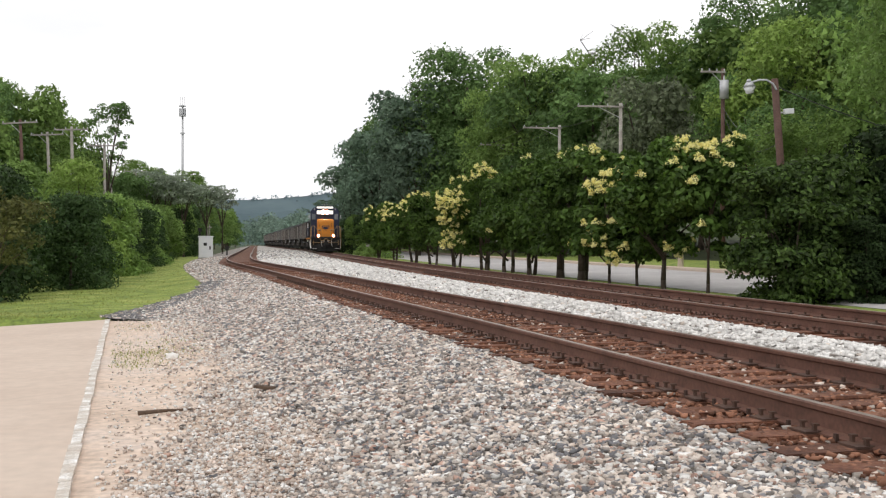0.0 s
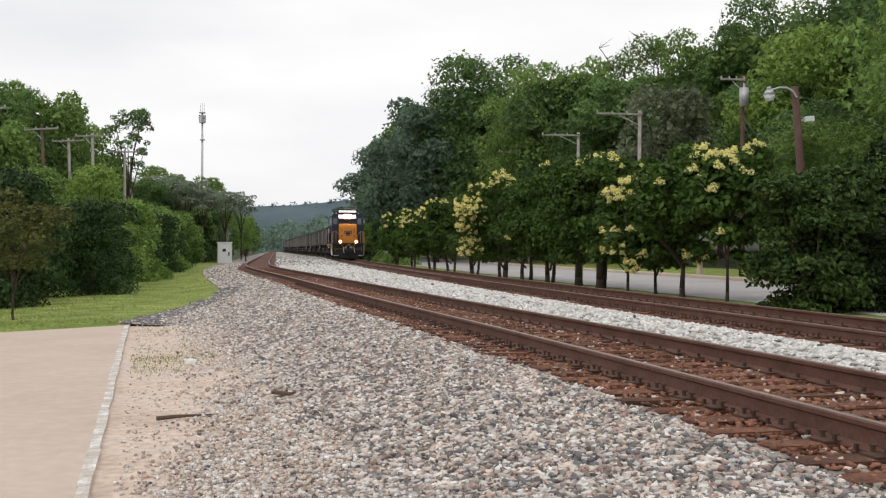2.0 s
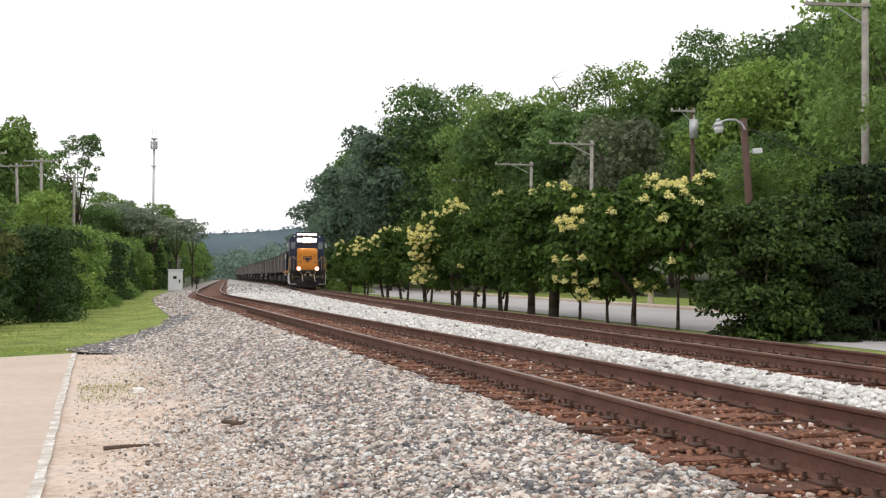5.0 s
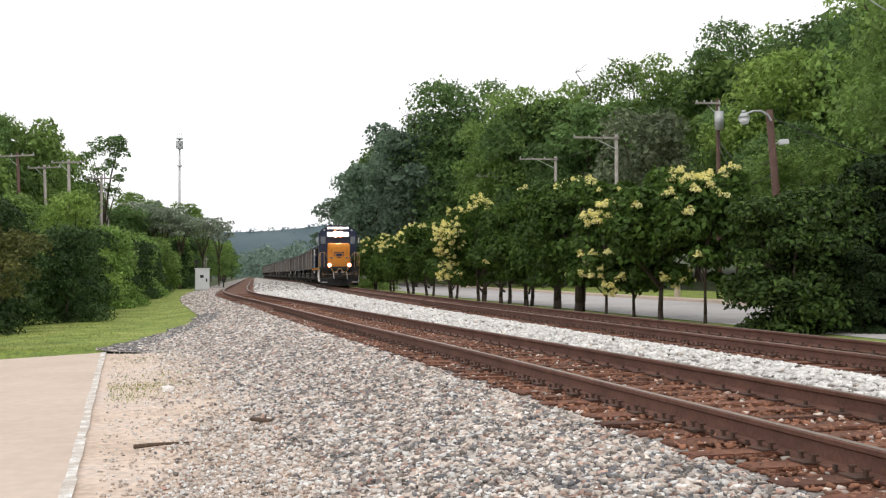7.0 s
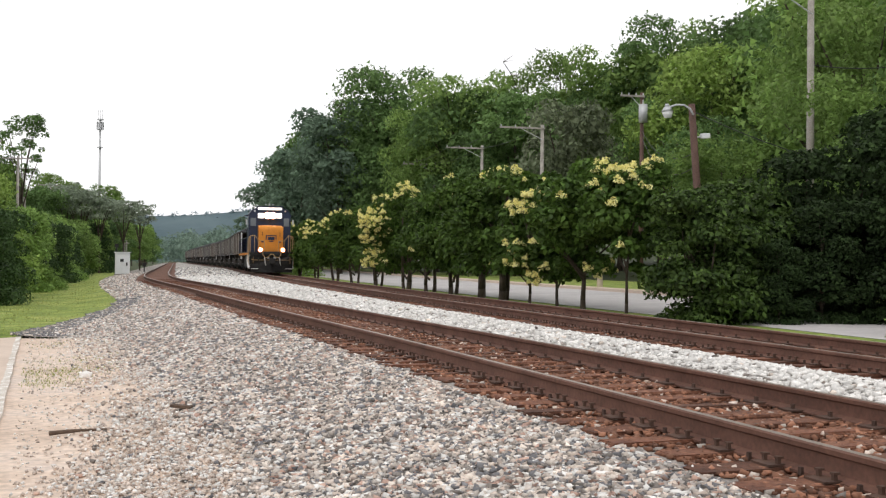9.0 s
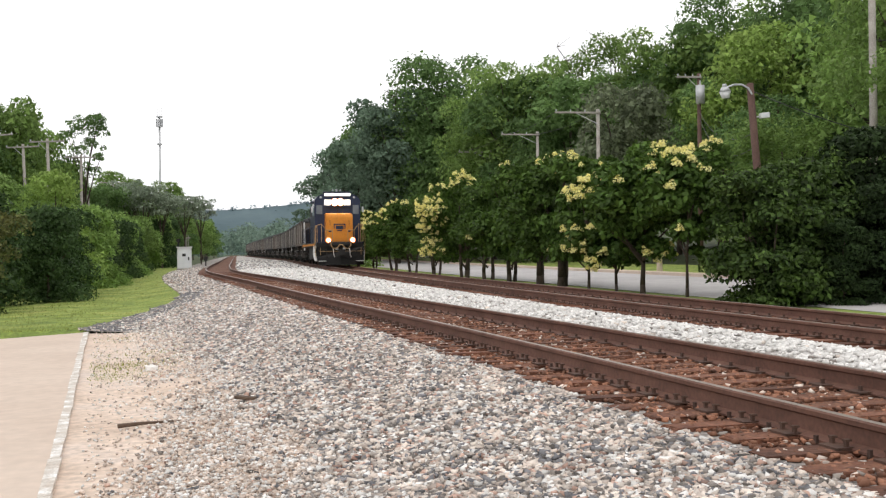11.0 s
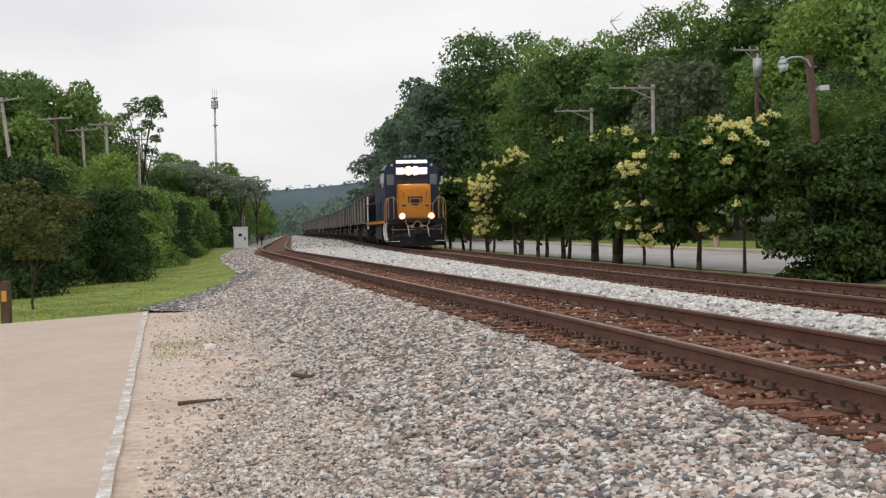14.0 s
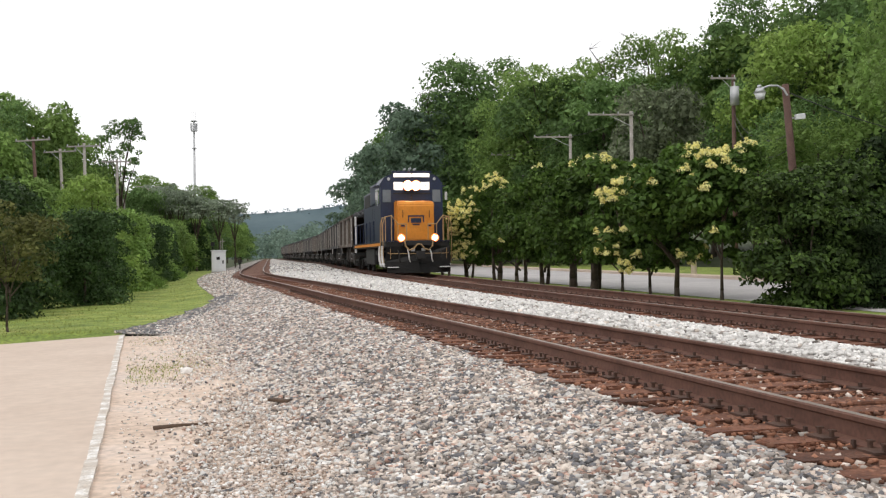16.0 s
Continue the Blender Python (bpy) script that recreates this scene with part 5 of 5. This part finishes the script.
    # glowing discs added behind the lenses as the halo, no part of the lamp
    for sx in (-0.195, 0.195):
        part("headlight_rim", rod(bmesh.new(), (sx, 2.15, 4.02), (sx, 2.168, 4.02), 0.235, 0.235, 20), LAMP_HALO, cabin, "orange glowing rim")
    for x0, x1 in ((-1.4, -1.0), (1.0, 1.4)):
        part("side_windshield", boxes((x0, x1, 2.275, 2.297, 3.3, 3.85), bevel=0.02), GLASS, cabin)
    for side in (-1, 1):
        part("side_window", boxes((side * 1.51 - 0.012, side * 1.51 + 0.012, 2.7, 4.3, 3.25, 3.95), bevel=0.008), GLASS, cabin)
        part("window_frame", boxes((side * 1.525 - 0.01, side * 1.525 + 0.01, 3.45, 3.55, 3.2, 4.0)), STEEL_GREY, cabin)
        part("sunshade", boxes((side * 1.62 - 0.14, side * 1.62 + 0.1, 2.7, 4.3, 4.02, 4.06)), BLUE, cabin)
        part("mirror", boxes((side * 1.68 - 0.06, side * 1.68 + 0.06, 2.36, 2.4, 3.4, 3.75), bevel=0.01), STEEL_GREY, cabin)
    part("horn", rods([((-0.25, 3.2, 4.78), (-0.25, 2.7, 4.78)), ((0, 3.2, 4.8), (0, 2.6, 4.8)), ((0.25, 3.2, 4.78), (0.25, 2.7, 4.78)), ((0, 3.1, 4.62), (0, 3.1, 4.8))], 0.05, 8), STEEL_GREY, cabin)
    part("antenna_dome", boxes((0.5, 0.9, 3.5, 3.9, 4.6, 4.72), bevel=0.03), CABINET, cabin)
    # long hood
    hood = part("long_hood", boxes((-0.88, 0.88, 4.7, 17.0, 1.575, 4.33), bevel=0.09), BLUE, th, "dark blue engine hood")
    for side in (-1, 1):
        for q in range(9):
            part("hood_door", boxes((side * 0.885 - 0.012, side * 0.885 + 0.012, 5.0 + 0.85 * q, 5.78 + 0.85 * q, 1.75, 3.4), bevel=0.006), BLUE, hood)
        for y0, y1 in ((5.0, 7.3), (13.0, 16.2)):
            part("grille", boxes((side * 0.885 - 0.015, side * 0.885 + 0.015, y0, y1, 3.55, 4.2), bevel=0.006), BLACK, hood)
    for q in (13.4, 14.9):
        part("radiator_fan", rod(bmesh.new(), (0, q, 4.33), (0, q, 4.52), 0.6, 0.56, 20), BLACK, hood)
    part("dynamic_brake_blister", boxes((-1.05, 1.05, 8.6, 11.6, 3.5, 4.52), bevel=0.08), BLUE, hood)
    part("exhaust_stack", boxes((-0.15, 0.15, 7.7, 8.3, 4.3, 4.62), bevel=0.02), BLACK, hood)
    # handrails and steps
    for side in (-1, 1):
        for y in [0.6] + [2.0 + 1.85 * q for q in range(9)]:
            if 2.2 < y < 4.8:
                continue
            part("stanchion", rods([((side * 1.48, y, 1.5), (side * 1.48, y, 2.6))], 0.022, 6), RAILING if y < 2.2 else BLUE, th)
        part("handrail", rods([((side * 1.48, 4.8, 2.6), (side * 1.48, 16.9, 2.6))], 0.022, 6), BLUE, th)
        part("front_handrail", bent([(side * 1.48, 2.0, 2.6), (side * 1.48, 0.6, 2.6), (side * 1.2, 0.55, 2.66), (side * 0.9, 0.55, 2.3), (side * 0.5, 0.55, 2.3)], 0.024, 6), RAILING, th, "pale front handrail")
        for x in (0.5, 0.9, 1.2):
            part("end_post", rods([((side * x, 0.55, 1.55), (side * x, 0.55, 2.3 if x < 1 else 2.66))], 0.022, 6), RAILING, th)
        for y in (1.3, 2.5):
            part("step_edge", bent([(side * 1.54, y, 1.35), (side * 1.58, y, 1.0), (side * 1.57, y - 0.12, 0.72), (side * 1.55, y - 0.34, 0.5), (side * 1.53, y - 0.6, 0.4)], 0.06, 6), WHITE_STRIPE, th, "white-edged step guard")
        for z in (0.42, 0.75, 1.08):
            part("step", boxes((side * 1.35 - 0.18, side * 1.35 + 0.18, 0.65, 1.6, z, z + 0.04)), BLACK, th)
        part("rear_steps", boxes((side * 1.35 - 0.18, side * 1.35 + 0.18, 16.4, 17.4, 0.45, 0.5), (side * 1.35 - 0.18, side * 1.35 + 0.18, 16.4, 17.4, 0.95, 1.0)), BLACK, th)
        light = part("ditch_light", rod(bmesh.new(), (side * 0.78, 0.34, 1.70), (side * 0.78, 0.58, 1.70), 0.16, 0.13, 16), BLACK, th, "round ditch light")
        part("lens", rod(bmesh.new(), (side * 0.78, 0.31, 1.70), (side * 0.78, 0.345, 1.70), 0.12, 0.12, 16), LAMP_WARM, light, "glowing lens")
        # added glowing disc for the halo around the ditch light
        part("lens_rim", rod(bmesh.new(), (side * 0.78, 0.325, 1.70), (side * 0.78, 0.342, 1.70), 0.185, 0.185, 18), LAMP_HALO, light, "orange glowing rim")
    part("fuel_tank", boxes((-1.35, 1.35, 6.8, 11.2, 0.42, 1.28), bevel=0.12), BLACK, th)
    for sx in (-1.1, 1.1):
        part("air_tank", rods([((sx, 5.9, 1.05), (sx, 6.7, 1.05))], 0.2, 12), BLACK, th)
    for ob in th.children_recursive:
        for v in ob.data.vertices:
            if v.co.z > 1.8:
                v.co.z = 1.8 + (v.co.z - 1.8) * 1.09
    truck(th, 4.0, 0.508, LOCO_WHEEL, 2.74)
    truck(th, 14.2, 0.508, LOCO_WHEEL, 2.74)
    return th


def hopper(mat):
    """An open coal hopper: ribbed sides, sloped ends, end posts and a heaped load."""
    th = empty("hopper_car", Matrix(), "tan rusty open hopper car loaded with coal" if mat is CAR_TAN else "dark brown open hopper car loaded with coal" if mat is CAR_DARK else "weathered grey open hopper car loaded with coal", "hopper car", "coal hoppers behind the locomotive")
    L = 13.6
    for side in (-1, 1):
        part("side_sheet", boxes((side * 1.42 - 0.02, side * 1.42 + 0.02, 0.5, L - 0.5, 1.55, 2.95)), mat, th)
        part("top_rail", boxes((side * 1.45 - 0.07, side * 1.45 + 0.07, 0.3, L - 0.3, 2.95, 3.07), bevel=0.02), mat, th)
        part("side_sill", boxes((side * 1.45 - 0.06, side * 1.45 + 0.06, 0.3, L - 0.3, 1.40, 1.56), bevel=0.02), mat, th)
        for q in range(7):
            y = 0.6 + (L - 1.2) * q / 6
            part("rib", boxes((side * 1.48 - 0.05, side * 1.48 + 0.05, y - 0.06, y + 0.06, 1.45, 3.0), bevel=0.012), RIB if q % 2 == 0 else mat, th)
        for y in (0.35, L - 0.35):
            part("ladder", rods([((side * 1.5, y - 0.2, z), (side * 1.5, y + 0.2, z)) for z in np.arange(0.7, 2.9, 0.36)], 0.016, 4), WHITE_STRIPE, th)
    for y0, y1, q in ((0.45, 2.6, 1), (L - 0.45, L - 2.6, -1)):
        bm = bmesh.new()
        vs = [bm.verts.new(p) for p in ((-1.4, y0, 2.95), (1.4, y0, 2.95), (1.4, y0, 2.5), (-1.4, y0, 2.5), (-1.4, y1, 1.1), (1.4, y1, 1.1))]
        bm.faces.new([vs[i] for i in (0, 1, 2, 3)])
        bm.faces.new([vs[i] for i in (3, 2, 5, 4)])
        bmesh.ops.solidify(bm, geom=bm.faces[:], thickness=0.04)
        part("end_sheet", bm, mat, th)
        for x in (-1.25, -0.5, 0.5, 1.25):
            part("end_post", boxes((x - 0.06, x + 0.06, min(y0 - 0.25 * q, y0 - 0.13 * q), max(y0 - 0.25 * q, y0 - 0.13 * q), 1.0, 2.98)), WHITE_STRIPE if abs(x) > 1 and mat is not CAR_GREY else mat, th)
        part("end_platform", boxes((-1.4, 1.4, min(y0 - 0.45 * q, y0 + 1.6 * q), max(y0 - 0.45 * q, y0 + 1.6 * q), 0.92, 1.06)), BLACK, th)
    for q in range(3):
        y = 3.9 + 2.9 * q
        # dark brown on every car, painting the shade below the body
        part("hopper_chute", boxes((-1.15, 1.15, y - 1.0, y + 1.0, 0.42, 1.5), bevel=0.3), CAR_DARK, th)
    part("centre_sill", boxes((-0.25, 0.25, -0.2, L + 0.2, 0.8, 1.05)), BLACK, th)
    rng = np.random.default_rng(9)
    n = 200
    x, y = rng.uniform(-1.3, 1.3, n), rng.uniform(0.6, L - 0.6, n)
    z = 2.86 + 0.55 * np.cos(x / 1.3 * 1.3) * (0.65 + 0.35 * np.cos((y - L / 2) * 1.8)) - 0.1
    v = (ICO_V[None] * rng.uniform(0.15, 0.32, (n, 1, 1)) + np.stack([x, y, z], 1)[:, None]).reshape(-1, 3)
    fcs = (ICO_F[None] + 12 * np.arange(n)[:, None, None]).reshape(-1, 3)
    load = new("coal_load", fast_mesh("coal_load", v, fcs, [COAL]))
    load.parent = th
    part("load_bed", boxes((-1.4, 1.4, 0.55, L - 0.55, 2.6, 2.93)), COAL, th)
    for ob in th.children:
        for v in ob.data.vertices:
            if v.co.z > 1.0:
                v.co.z = 1.0 + (v.co.z - 1.0) * 1.19
    truck(th, 1.75, 0.42, CAR_WHEEL, 1.75)
    truck(th, L - 1.75, 0.42, CAR_WHEEL, 1.75)
    return th


engine = locomotive()
CARS = 17
cars = [hopper(CAR_TAN), hopper(CAR_GREY), hopper(CAR_DARK)]
for k in range(3, CARS):
    src = cars[(1, 0, 2, 1, 2, 0, 1)[k % 7]]
    made = copy_thing(src, Matrix())
    offs = {o.data.name + str(i): o for i, o in enumerate(made.children) if o.name.startswith("wheelset")}
    for o, y in zip(offs.values(), (1.75 - 0.875, 1.75 + 0.875, 13.6 - 1.75 - 0.875, 13.6 - 1.75 + 0.875)):
        wheels.append((o, y, 0.42))
    cars.append(made)

START, SPEED = 112.0, -3.95


def front_y(t):
    """Where the locomotive's front stands at t seconds."""
    return START + SPEED * t


def vehicle_pose(t, behind, length):
    """Pose of a vehicle whose front is so far behind the train's front."""
    y0 = front_y(t) + behind * 0.982
    a = Vector((far_x(y0 + 0.15 * length), y0 + 0.15 * length, 0))
    b = Vector((far_x(y0 + 0.83 * length), y0 + 0.83 * length, 0))
    d = (b - a).normalized()
    p = a - d * (0.15 * length)
    return Matrix.Translation(p) @ Matrix.Rotation(math.atan2(-d.x, d.y), 4, "Z")


def motions():
    """The train rolls towards the camera at a steady pace; its wheels turn."""
    times = [0, 2, 4, 6, 8, 10, 12, 14, 16]
    walk(engine, [(t, vehicle_pose(t, 0.0, 18.0)) for t in times])
    for k, car in enumerate(cars):
        walk(car, [(t, vehicle_pose(t, 18.9 + 14.5 * k, 13.6)) for t in times])
    for w, y, r in wheels:
        if w.parent is engine or w.parent is cars[0]:
            n = 64
        else:
            continue
        walk(w, [(16 * i / n, pose(0, y, r) @ Matrix.Rotation(-SPEED * 1.02 * 16 * i / n / r, 4, "X")) for i in range(n + 1)])


for w, y, r in wheels:
    w.matrix_basis = pose(0, y, r)
motions()
